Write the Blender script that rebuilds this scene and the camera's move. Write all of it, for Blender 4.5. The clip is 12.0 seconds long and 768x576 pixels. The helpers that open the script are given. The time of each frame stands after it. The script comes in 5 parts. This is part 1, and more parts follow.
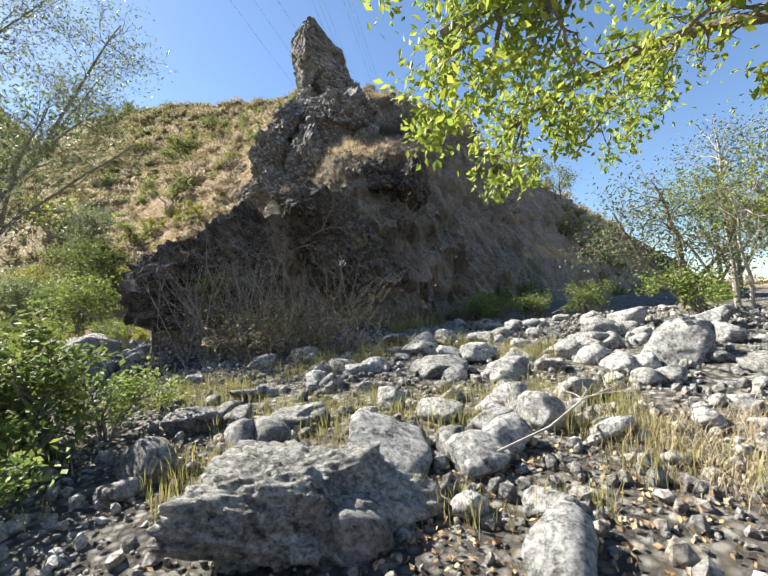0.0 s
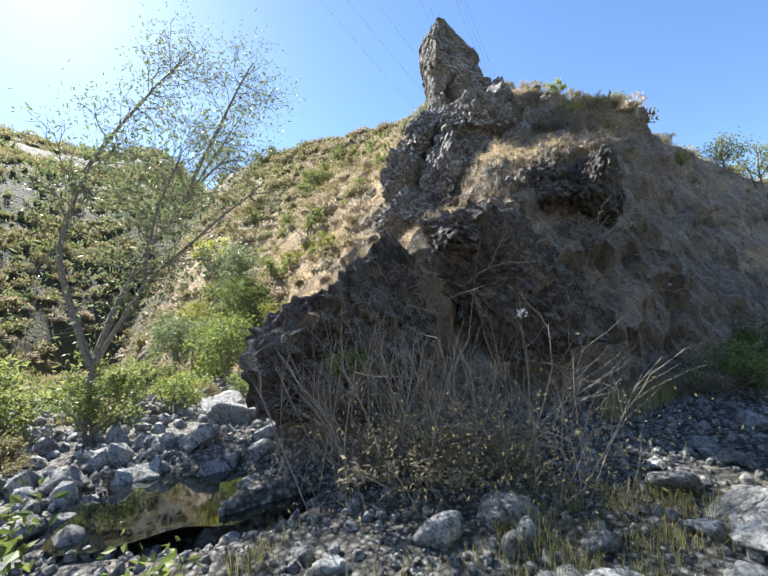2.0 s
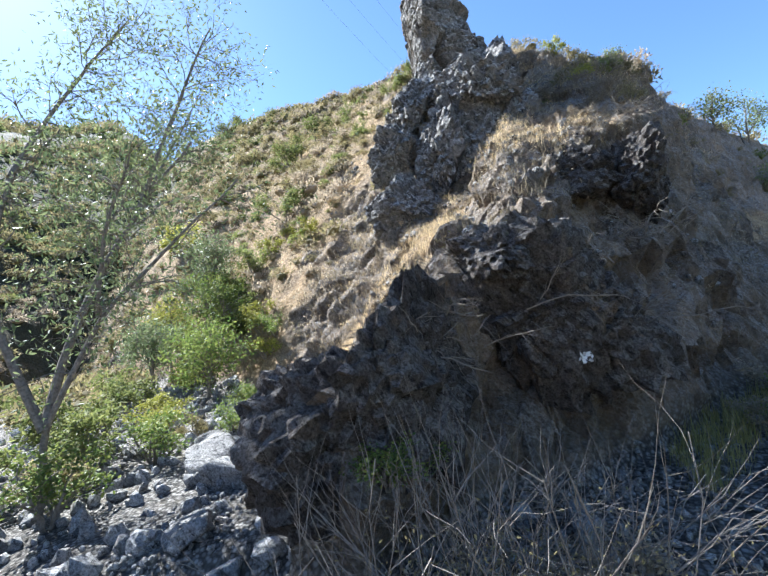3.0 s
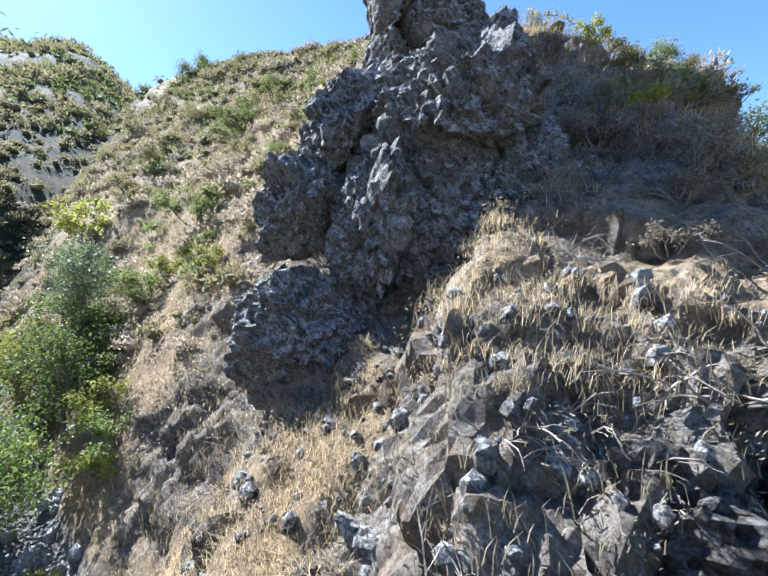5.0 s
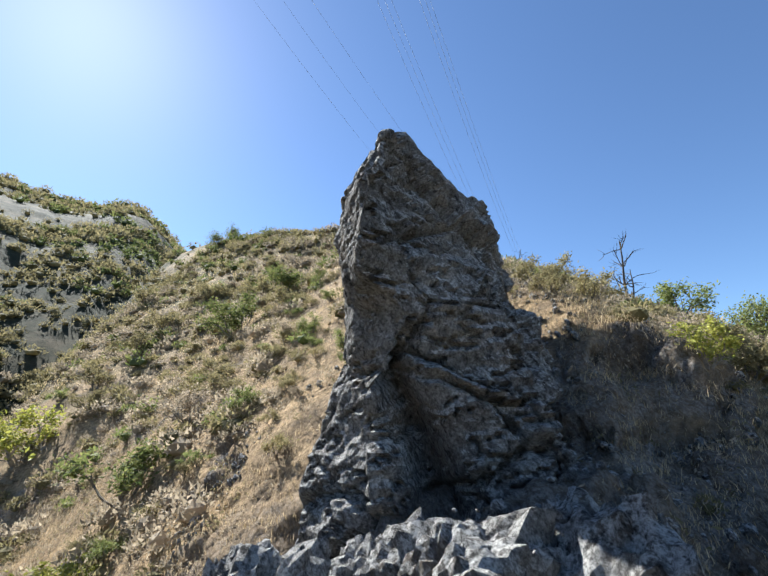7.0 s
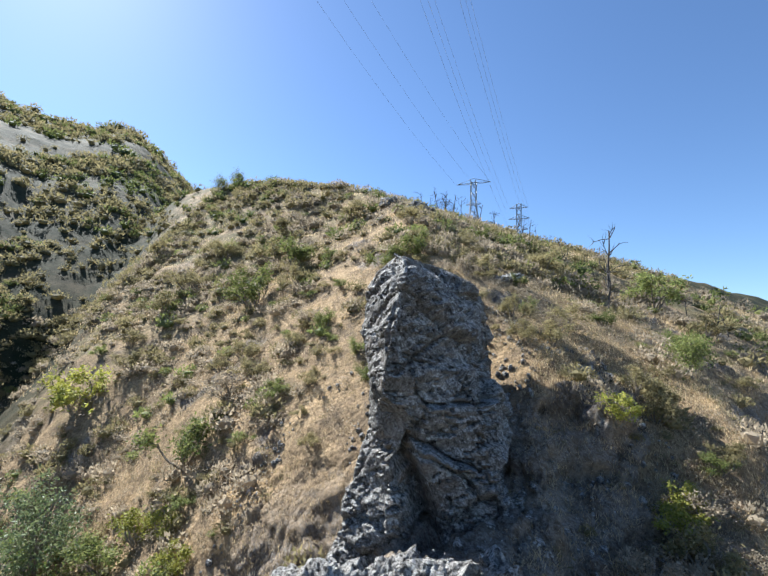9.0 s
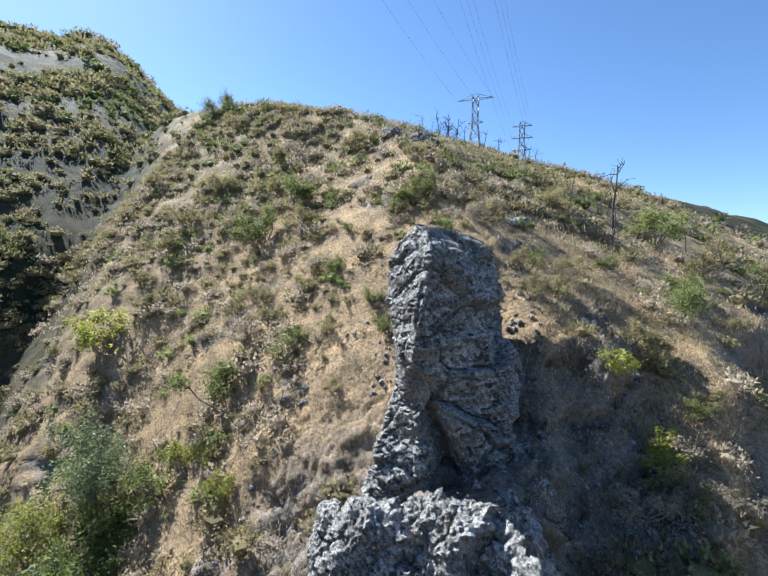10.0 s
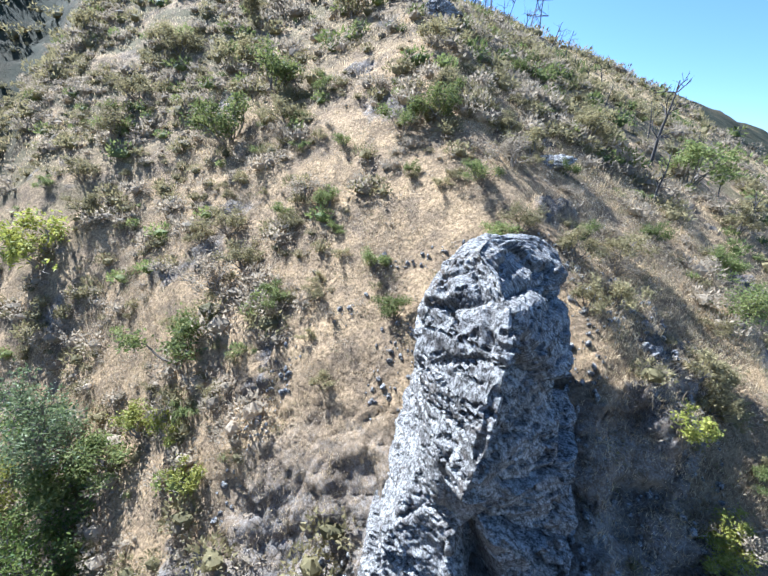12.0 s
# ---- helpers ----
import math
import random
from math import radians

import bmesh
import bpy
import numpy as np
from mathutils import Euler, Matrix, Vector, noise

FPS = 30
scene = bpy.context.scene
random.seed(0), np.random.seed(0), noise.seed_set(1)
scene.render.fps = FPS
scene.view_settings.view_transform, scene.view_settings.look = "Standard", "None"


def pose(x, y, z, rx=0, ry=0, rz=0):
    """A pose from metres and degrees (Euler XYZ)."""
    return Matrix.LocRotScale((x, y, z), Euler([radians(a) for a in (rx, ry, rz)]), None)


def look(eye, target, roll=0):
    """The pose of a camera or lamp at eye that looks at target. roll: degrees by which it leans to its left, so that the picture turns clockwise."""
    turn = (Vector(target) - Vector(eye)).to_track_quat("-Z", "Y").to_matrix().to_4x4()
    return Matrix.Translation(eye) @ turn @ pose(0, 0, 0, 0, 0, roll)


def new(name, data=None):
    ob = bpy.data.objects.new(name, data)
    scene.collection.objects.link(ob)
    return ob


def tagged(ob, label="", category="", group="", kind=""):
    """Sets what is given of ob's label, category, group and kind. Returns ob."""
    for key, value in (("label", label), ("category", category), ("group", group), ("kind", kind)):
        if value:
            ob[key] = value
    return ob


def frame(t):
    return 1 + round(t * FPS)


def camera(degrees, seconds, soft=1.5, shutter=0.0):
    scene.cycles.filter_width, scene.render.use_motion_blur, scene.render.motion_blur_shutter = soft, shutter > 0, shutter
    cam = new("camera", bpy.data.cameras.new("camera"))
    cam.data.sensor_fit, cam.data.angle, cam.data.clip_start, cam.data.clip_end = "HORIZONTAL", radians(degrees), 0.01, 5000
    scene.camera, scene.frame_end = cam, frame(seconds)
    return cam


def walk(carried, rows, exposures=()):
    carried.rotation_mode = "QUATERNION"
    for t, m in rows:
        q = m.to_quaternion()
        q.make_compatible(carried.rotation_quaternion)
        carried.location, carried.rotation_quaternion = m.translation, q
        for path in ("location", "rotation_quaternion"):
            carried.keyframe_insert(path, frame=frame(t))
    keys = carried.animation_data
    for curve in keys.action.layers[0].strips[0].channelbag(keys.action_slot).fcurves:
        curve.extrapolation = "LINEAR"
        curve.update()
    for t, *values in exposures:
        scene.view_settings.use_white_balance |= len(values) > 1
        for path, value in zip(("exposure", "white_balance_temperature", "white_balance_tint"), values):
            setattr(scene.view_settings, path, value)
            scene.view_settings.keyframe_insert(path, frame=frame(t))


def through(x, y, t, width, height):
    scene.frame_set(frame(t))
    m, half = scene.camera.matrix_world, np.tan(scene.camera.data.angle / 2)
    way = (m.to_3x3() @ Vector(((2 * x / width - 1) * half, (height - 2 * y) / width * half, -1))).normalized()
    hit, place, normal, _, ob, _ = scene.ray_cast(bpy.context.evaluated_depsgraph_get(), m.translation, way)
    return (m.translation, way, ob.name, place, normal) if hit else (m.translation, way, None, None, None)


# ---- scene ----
cam = camera(87.0, 12.0)
PATH = [
    (0, (0.556, 2.309, 1.938), (0.357, 4.294, 2.074), -4.6),
    (0.5, (0.372, 2.868, 2.104), (-0.213, 4.778, 2.206), -2.6),
    (1, (-0.081, 3.598, 2.106), (-0.748, 5.470, 2.334), -7.0),
    (1.5, (-0.518, 4.412, 2.367), (-1.264, 6.260, 2.536), -7.3),
    (2, (-0.974, 5.104, 3.167), (-1.751, 6.928, 3.427), -5.0),
    (2.5, (-1.494, 5.701, 3.973), (-2.270, 7.534, 4.164), -5.0),
    (2.7, (-1.772, 5.952, 4.261), (-2.534, 7.795, 4.410), -6.5),
    (4.3, (-2.865, 10.468, 7.054), (-3.374, 12.397, 6.917), -10.4),
    (4.5, (-2.613, 11.457, 7.609), (-3.155, 13.375, 7.445), -8.7),
    (5, (-2.031, 13.793, 9.271), (-2.667, 15.686, 9.16), -3.0),
    (5.5, (-2.404, 15.826, 10.782), (-3.091, 17.7, 10.909), -2.7),
    (6, (-2.738, 17.75, 12.687), (-3.42, 19.6, 13.026), -1.8),
    (6.5, (-2.852, 18.756, 14.173), (-3.53, 20.578, 14.641), -0.9),
    (7, (-2.789, 18.99, 15.157), (-3.461, 20.781, 15.74), -0.2),
    (7.2, (-2.757, 18.936, 15.458), (-3.427, 20.716, 16.078), 0.3),
    (8.8, (-1.806, 15.581, 17.984), (-2.504, 17.427, 18.309), 1.7),
    (9, (-1.842, 15.211, 18.264), (-2.533, 17.071, 18.516), 1.8),
    (9.5, (-2.009, 14.562, 18.844), (-2.695, 16.44, 18.898), 1.4),
    (10, (-2.384, 14.297, 19.571), (-3.054, 16.177, 19.446), 1.1),
    (10.5, (-2.945, 14.468, 20.554), (-3.567, 16.342, 20.235), 0.8),
    (11, (-3.575, 15.212, 21.501), (-4.141, 17.054, 20.967), 1.0),
    (11.5, (-4.423, 16.546, 22.159), (-4.945, 18.359, 21.495), 5.3),
    (12, (-5.323, 18.444, 22.592), (-5.8, 20.253, 21.883), 6.8),
]
walk(cam, [(t, look(eye, target, roll)) for t, eye, target, roll in PATH], [(0.0, 2.05, 6400, 8), (1.5, 2.3, 6150, 8), (4.5, 2.3, 5050, 10), (5.5, 2.15, 5450, 9), (7.0, 1.75, 5750, 8), (9.5, 1.75, 5600, 8), (12.0, 2.15, 5000, 10)])


# ---- world, sun ----
SUN_AZ, SUN_EL = radians(65.0), radians(43.0)
world = bpy.data.worlds.new("sky")
scene.world = world
world.use_nodes = True
wn = world.node_tree
sky = wn.nodes.new("ShaderNodeTexSky")
sky.sky_type = "NISHITA"
sky.sun_disc = False
sky.sun_elevation, sky.sun_rotation = SUN_EL, -SUN_AZ
sky.altitude = 600.0
sky.air_density, sky.dust_density, sky.ozone_density = 1.0, 0.35, 3.4
wn.nodes["Background"].inputs["Strength"].default_value = 0.052
wn.links.new(sky.outputs[0], wn.nodes["Background"].inputs["Color"])
sun = new("sun", bpy.data.lights.new("sun", "SUN"))
sun.data.energy, sun.data.angle, sun.data.color = 4.6, radians(0.5), (1.0, 0.93, 0.82)
sun.matrix_world = look((-math.sin(SUN_AZ) * math.cos(SUN_EL) * 60, math.cos(SUN_AZ) * math.cos(SUN_EL) * 60, 60 * math.sin(SUN_EL) + 20), (0, 0, 20))


# ---- materials ----
def node_material(name):
    m = bpy.data.materials.new(name)
    m.use_nodes = True
    b = m.node_tree.nodes["Principled BSDF"]
    b.inputs["Specular IOR Level"].default_value = 0.1
    return m, m.node_tree, b


def add(nt, kind, **values):
    n = nt.nodes.new(kind)
    for k, v in values.items():
        n.inputs[k].default_value = v
    return n


def coords(nt):
    return nt.nodes.new("ShaderNodeNewGeometry").outputs["Position"]


def noise_tex(nt, co, scale, detail=6.0, rough=0.6):
    n = add(nt, "ShaderNodeTexNoise", Scale=scale, Detail=detail, Roughness=rough)
    nt.links.new(co, n.inputs["Vector"])
    return n.outputs["Fac"]


def ramp(nt, fac, *stops):
    r = nt.nodes.new("ShaderNodeValToRGB")
    while len(r.color_ramp.elements) < len(stops):
        r.color_ramp.elements.new(0.5)
    for e, (at, c) in zip(r.color_ramp.elements, stops):
        e.position, e.color = at, (*c, 1) if len(c) == 3 else (c[0], c[0], c[0], 1)
    nt.links.new(fac, r.inputs["Fac"])
    return r.outputs["Color"]


def blend(nt, fac, a, b, mode="MIX"):
    m = nt.nodes.new("ShaderNodeMix")
    m.data_type, m.blend_type = "RGBA", mode
    for key, v in (("Factor", fac), ("A", a), ("B", b)):
        sock = [s for s in m.inputs if s.name == key and s.enabled][0]
        if isinstance(v, (int, float)):
            sock.default_value = v
        elif isinstance(v, tuple):
            sock.default_value = (*v, 1)
        else:
            nt.links.new(v, sock)
    return [s for s in m.outputs if s.enabled][0]


def bump(nt, b, height, strength, distance, after=None):
    n = add(nt, "ShaderNodeBump", Strength=strength, Distance=distance)
    nt.links.new(height, n.inputs["Height"])
    if after:
        nt.links.new(after, n.inputs["Normal"])
    nt.links.new(n.outputs[0], b.inputs["Normal"])
    return n.outputs[0]


def beds(nt, co):
    """Coordinates drawn out along the dip of the rock beds."""
    m = nt.nodes.new("ShaderNodeMapping")
    m.vector_type = "TEXTURE"
    m.inputs["Rotation"].default_value, m.inputs["Scale"].default_value = (0.2, -0.65, 0.0), (1.0, 1.0, 2.0)
    nt.links.new(co, m.inputs["Vector"])
    return m.outputs[0]


def rock_colour(nt, co, dark, mid, light, lichen, ochre=0.5):
    """Stone: broad stains, grain along the beds, dark pits, rusty patches, and pale lichen crust, thickened on
    up-facing sides to paint sunlit faces lighter.
    """
    along = beds(nt, co)
    base = ramp(nt, noise_tex(nt, co, 0.55, 9, 0.62), (0.32, dark), (0.5, mid), (0.7, light))
    grain = ramp(nt, noise_tex(nt, along, 5.0, 8, 0.68), (0.3, (0.5,)), (0.7, (1.4,)))
    c = blend(nt, 1.0, base, grain, "MULTIPLY")
    rust = ramp(nt, noise_tex(nt, co, 0.7, 6, 0.62), (0.55, (0.0,)), (0.68, (0.8 * ochre,)))
    c = blend(nt, rust, c, blend(nt, 1.0, (0.27, 0.19, 0.115), grain, "MULTIPLY"))
    geo = nt.nodes.new("ShaderNodeNewGeometry")
    xyz = nt.nodes.new("ShaderNodeSeparateXYZ")
    nt.links.new(geo.outputs["Normal"], xyz.inputs[0])
    # weights the lichen by upward normal, painting the sunlit sides paler than the shaded ones
    upward_lit = ramp(nt, xyz.outputs["Z"], (0.02, (0.3,)), (0.3, (1.0,)))
    crust = ramp(nt, noise_tex(nt, co, 1.3, 8, 0.7), (0.38, (0.0,)), (0.54, (1.0,)))
    fleck = ramp(nt, noise_tex(nt, along, 11.0, 8, 0.75), (0.43, (0.0,)), (0.53, (1.0,)))
    amount = blend(nt, 1.0, blend(nt, 1.0, blend(nt, 0.55, crust, (1.0, 1.0, 1.0)), fleck, "MULTIPLY"), upward_lit, "MULTIPLY")
    c = blend(nt, blend(nt, 1.0, amount, (lichen, lichen, lichen), "MULTIPLY"), c, (0.53, 0.52, 0.49))
    pit = ramp(nt, noise_tex(nt, along, 8.0, 7, 0.75), (0.37, (0.3,)), (0.47, (1.0,)))
    speck = ramp(nt, noise_tex(nt, co, 26.0, 5, 0.7), (0.36, (0.45,)), (0.5, (1.0,)), (0.68, (1.5,)))
    return blend(nt, 1.0, blend(nt, 1.0, c, pit, "MULTIPLY"), speck, "MULTIPLY")


def rock_bump(nt, b, co, power=1.0):
    along = beds(nt, co)
    v = add(nt, "ShaderNodeTexVoronoi", Scale=1.5, Randomness=1.0)
    v.feature = "DISTANCE_TO_EDGE"
    nt.links.new(along, v.inputs["Vector"])
    crack = ramp(nt, v.outputs["Distance"], (0.0, (0.0,)), (0.1, (1.0,)))
    first = bump(nt, b, crack, 0.35 * power, 0.1)
    second = bump(nt, b, noise_tex(nt, along, 3.6, 12, 0.78), 0.9 * power, 0.17, first)
    bump(nt, b, noise_tex(nt, co, 15.0, 7, 0.75), 0.9 * power, 0.05, second)


def rock_material(name, dark, mid, light, lichen=0.5, ochre=0.5, power=1.0):
    m, nt, b = node_material(name)
    co = coords(nt)
    nt.links.new(rock_colour(nt, co, dark, mid, light, lichen, ochre), b.inputs["Base Color"])
    b.inputs["Roughness"].default_value = 0.92
    rock_bump(nt, b, co, power)
    return m


ROCK = rock_material("grey_rock", (0.065, 0.058, 0.052), (0.15, 0.138, 0.125), (0.25, 0.235, 0.215), 0.85)
SLAB_ROCK = rock_material("slab_rock", (0.18, 0.17, 0.15), (0.33, 0.315, 0.28), (0.46, 0.44, 0.4), 0.7, 0.9)
BROWN_ROCK = rock_material("brown_rock", (0.04, 0.033, 0.028), (0.10, 0.083, 0.07), (0.19, 0.165, 0.14), 0.25, 0.8)
STONE = rock_material("creek_stone", (0.12, 0.115, 0.108), (0.23, 0.222, 0.21), (0.36, 0.352, 0.335), 0.4, 0.15, 0.8)
GRAVEL = rock_material("creek_gravel", (0.14, 0.128, 0.112), (0.26, 0.24, 0.212), (0.42, 0.395, 0.355), 0.3, 0.3, 0.5)
PALE_STONE = rock_material("pale_creek_stone", (0.22, 0.216, 0.21), (0.36, 0.354, 0.345), (0.5, 0.495, 0.482), 0.5, 0.08, 0.8)


def leaf_material(name, a, c, rough=0.6, through=0.35):
    """Leaves of varied green that let some light through."""
    m, nt, b = node_material(name)
    geo = nt.nodes.new("ShaderNodeNewGeometry")
    info = nt.nodes.new("ShaderNodeObjectInfo")
    tone = blend(nt, geo.outputs["Random Per Island"], a, c)
    hsv = add(nt, "ShaderNodeHueSaturation", Fac=1.0)
    val = nt.nodes.new("ShaderNodeMapRange")
    val.inputs["To Min"].default_value, val.inputs["To Max"].default_value = 0.75, 1.3
    nt.links.new(info.outputs["Random"], val.inputs["Value"])
    nt.links.new(val.outputs[0], hsv.inputs["Value"])
    nt.links.new(tone, hsv.inputs["Color"])
    nt.links.new(hsv.outputs[0], b.inputs["Base Color"])
    b.inputs["Roughness"].default_value, b.inputs["Specular IOR Level"].default_value = rough, 0.2
    tr = nt.nodes.new("ShaderNodeBsdfTranslucent")
    nt.links.new(hsv.outputs[0], tr.inputs["Color"])
    mixer = nt.nodes.new("ShaderNodeMixShader")
    mixer.inputs[0].default_value = through
    nt.links.new(b.outputs[0], mixer.inputs[1])
    nt.links.new(tr.outputs[0], mixer.inputs[2])
    nt.links.new(mixer.outputs[0], nt.nodes["Material Output"].inputs["Surface"])
    return m


SYCAMORE = leaf_material("sycamore_leaf", (0.14, 0.21, 0.035), (0.33, 0.36, 0.06), 0.5, 0.45)
WILLOW = leaf_material("willow_leaf", (0.10, 0.14, 0.06), (0.22, 0.25, 0.12), 0.5, 0.35)
NETTLE = leaf_material("creek_leaf", (0.075, 0.125, 0.03), (0.22, 0.25, 0.065), 0.6, 0.35)
GREEN = leaf_material("green_shrub_leaf", (0.10, 0.135, 0.04), (0.24, 0.25, 0.085), 0.7, 0.45)
OLIVE = leaf_material("olive_shrub_leaf", (0.17, 0.155, 0.075), (0.34, 0.285, 0.145), 0.8, 0.45)
GREY = leaf_material("grey_sage_leaf", (0.20, 0.17, 0.12), (0.40, 0.33, 0.235), 0.8, 0.45)
YELLOW = leaf_material("yellow_green_leaf", (0.20, 0.22, 0.04), (0.42, 0.40, 0.09))
STRAW = leaf_material("dry_grass_blade", (0.38, 0.285, 0.15), (0.68, 0.54, 0.33), 0.7, 0.4)
FADED = leaf_material("faded_grass_blade", (0.26, 0.21, 0.13), (0.46, 0.38, 0.25), 0.7, 0.35)
LUSH = leaf_material("creek_grass_blade", (0.22, 0.22, 0.07), (0.44, 0.38, 0.16), 0.6, 0.4)
LITTER = leaf_material("dead_leaf", (0.20, 0.12, 0.06), (0.50, 0.36, 0.20), 0.8, 0.1)


def wood_material(name, a, c):
    m, nt, b = node_material(name)
    co = coords(nt)
    nt.links.new(ramp(nt, noise_tex(nt, co, 12.0, 5), (0.3, a), (0.7, c)), b.inputs["Base Color"])
    b.inputs["Roughness"].default_value = 0.9
    bump(nt, b, noise_tex(nt, co, 40.0, 4), 0.5, 0.02)
    return m


BARK = wood_material("grey_bark", (0.10, 0.085, 0.07), (0.26, 0.23, 0.19))
DRY = wood_material("bleached_stem", (0.17, 0.145, 0.115), (0.36, 0.31, 0.25))
STEM = wood_material("grey_brown_stem", (0.12, 0.105, 0.09), (0.29, 0.26, 0.225))
CHAR = wood_material("burnt_wood", (0.03, 0.028, 0.026), (0.13, 0.12, 0.11))
WEATHERED = wood_material("weathered_branch", (0.24, 0.215, 0.185), (0.46, 0.42, 0.37))


def steel_material():
    m, nt, b = node_material("galvanised_steel")
    nt.links.new(ramp(nt, noise_tex(nt, coords(nt), 1.5, 3), (0.3, (0.20, 0.21, 0.22)), (0.7, (0.32, 0.33, 0.34))), b.inputs["Base Color"])
    b.inputs["Metallic"].default_value, b.inputs["Roughness"].default_value = 0.6, 0.55
    return m


STEEL = steel_material()


def ground_material():
    """Dry grass and soil, rock where the cover map says so, and gravel along the creek."""
    m, nt, b = node_material("hillside")
    co = coords(nt)
    at = nt.nodes.new("ShaderNodeAttribute")
    at.attribute_name = "cover"
    sep = nt.nodes.new("ShaderNodeSeparateColor")
    nt.links.new(at.outputs["Color"], sep.inputs[0])
    straw = ramp(nt, noise_tex(nt, co, 0.55, 8, 0.7), (0.32, (0.15, 0.115, 0.08)), (0.47, (0.29, 0.21, 0.125)), (0.62, (0.44, 0.315, 0.175)), (0.78, (0.30, 0.245, 0.175)))
    fine = ramp(nt, noise_tex(nt, co, 7.0, 8, 0.75), (0.33, (0.36,)), (0.67, (1.5,)))
    soil = blend(nt, 1.0, straw, fine, "MULTIPLY")
    scrub = ramp(nt, noise_tex(nt, co, 0.33, 7, 0.7), (0.42, (0.0,)), (0.55, (1.0,)))
    soil = blend(nt, blend(nt, 1.0, scrub, sep.outputs[2], "MULTIPLY"), soil, blend(nt, 1.0, (0.17, 0.145, 0.075), fine, "MULTIPLY"))
    soil = blend(nt, at.outputs["Alpha"], soil, blend(nt, 1.0, ramp(nt, noise_tex(nt, co, 0.12, 10, 0.7), (0.38, (0.022, 0.028, 0.014)), (0.5, (0.05, 0.05, 0.028)), (0.64, (0.10, 0.082, 0.048))), fine, "MULTIPLY"))
    stone = rock_colour(nt, co, (0.055, 0.046, 0.04), (0.135, 0.117, 0.102), (0.25, 0.222, 0.195), 0.35, 0.6)
    edge = ramp(nt, noise_tex(nt, co, 2.2, 8, 0.7), (0.35, (0.55,)), (0.65, (0.0,)))
    wear = nt.nodes.new("ShaderNodeMath")
    wear.operation, wear.use_clamp = "SUBTRACT", True
    nt.links.new(sep.outputs[0], wear.inputs[0])
    nt.links.new(edge, wear.inputs[1])
    c = blend(nt, wear.outputs[0], soil, stone)
    pebble = add(nt, "ShaderNodeTexVoronoi", Scale=13.0)
    nt.links.new(co, pebble.inputs["Vector"])
    peb = ramp(nt, pebble.outputs["Color"], (0.1, (0.15, 0.14, 0.125)), (0.5, (0.29, 0.272, 0.245)), (0.95, (0.46, 0.443, 0.41)))
    gap = ramp(nt, pebble.outputs["Distance"], (0.25, (1.0,)), (0.6, (0.3,)))
    gravel = blend(nt, 1.0, peb, gap, "MULTIPLY")
    dust = ramp(nt, noise_tex(nt, co, 0.8, 8, 0.7), (0.5, (0.0,)), (0.68, (0.55,)))
    gravel = blend(nt, dust, gravel, blend(nt, 1.0, (0.30, 0.255, 0.185), fine, "MULTIPLY"))
    c = blend(nt, sep.outputs[1], c, gravel)
    nt.links.new(c, b.inputs["Base Color"])
    b.inputs["Roughness"].default_value = 0.95
    rock_bump(nt, b, co, 0.9)
    return m


def water_material():
    m, nt, b = node_material("pool_water")
    b.inputs["Base Color"].default_value = (0.006, 0.008, 0.007, 1)
    b.inputs["Roughness"].default_value, b.inputs["Specular IOR Level"].default_value = 0.03, 0.5
    b.inputs["IOR"].default_value = 1.7
    bump(nt, b, noise_tex(nt, coords(nt), 3.0, 2), 0.05, 0.02)
    return m


def plain(name, colour, rough=0.7):
    m, nt, b = node_material(name)
    b.inputs["Base Color"].default_value = (*colour, 1)
    b.inputs["Roughness"].default_value = rough
    return m


# ---- noise in numpy ----
def lattice(ix, iy, iz, seed):
    h = (ix * 374761393 + iy * 668265263 + iz * 2147483647 + seed * 1274126177) & 0xFFFFFFFF
    h = ((h ^ (h >> 13)) * 1274126177) & 0xFFFFFFFF
    return ((h ^ (h >> 16)) & 0xFFFFFF) / float(0xFFFFFF)


def vnoise(p, seed=0):
    """Smooth value noise in 0 to 1 at rows of points."""
    p = np.asarray(p, float)
    i = np.floor(p).astype(np.int64)
    f = p - i
    f = f * f * (3 - 2 * f)
    out = 0.0
    for dx in (0, 1):
        for dy in (0, 1):
            for dz in (0, 1):
                w = (f[:, 0] if dx else 1 - f[:, 0]) * (f[:, 1] if dy else 1 - f[:, 1]) * (f[:, 2] if dz else 1 - f[:, 2])
                out = out + w * lattice(i[:, 0] + dx, i[:, 1] + dy, i[:, 2] + dz, seed)
    return out


def fbm(p, octaves=4, seed=0):
    out, amp, total = 0.0, 1.0, 0.0
    for o in range(octaves):
        out = out + amp * vnoise(np.asarray(p) * 2.03**o + 17.3 * o, seed + o)
        total += amp
        amp *= 0.5
    return out / total - 0.5


def cells(p, seed=0):
    """Distance to the nearest and the second nearest of scattered points, and the nearest one's random value."""
    p = np.asarray(p, float)
    i = np.floor(p).astype(np.int64)
    d1, d2, val = np.full(len(p), 9.0), np.full(len(p), 9.0), np.zeros(len(p))
    for dx in (-1, 0, 1):
        for dy in (-1, 0, 1):
            for dz in (-1, 0, 1):
                c = i + (dx, dy, dz)
                q = np.stack([c[:, k] + lattice(c[:, 0], c[:, 1], c[:, 2], seed + 5 + k) for k in range(3)], -1)
                d = np.linalg.norm(p - q, axis=1)
                near = d < d1
                d2 = np.where(near, d1, np.minimum(d2, d))
                val = np.where(near, lattice(c[:, 0], c[:, 1], c[:, 2], seed + 9), val)
                d1 = np.where(near, d, d1)
    return d1, d2, val


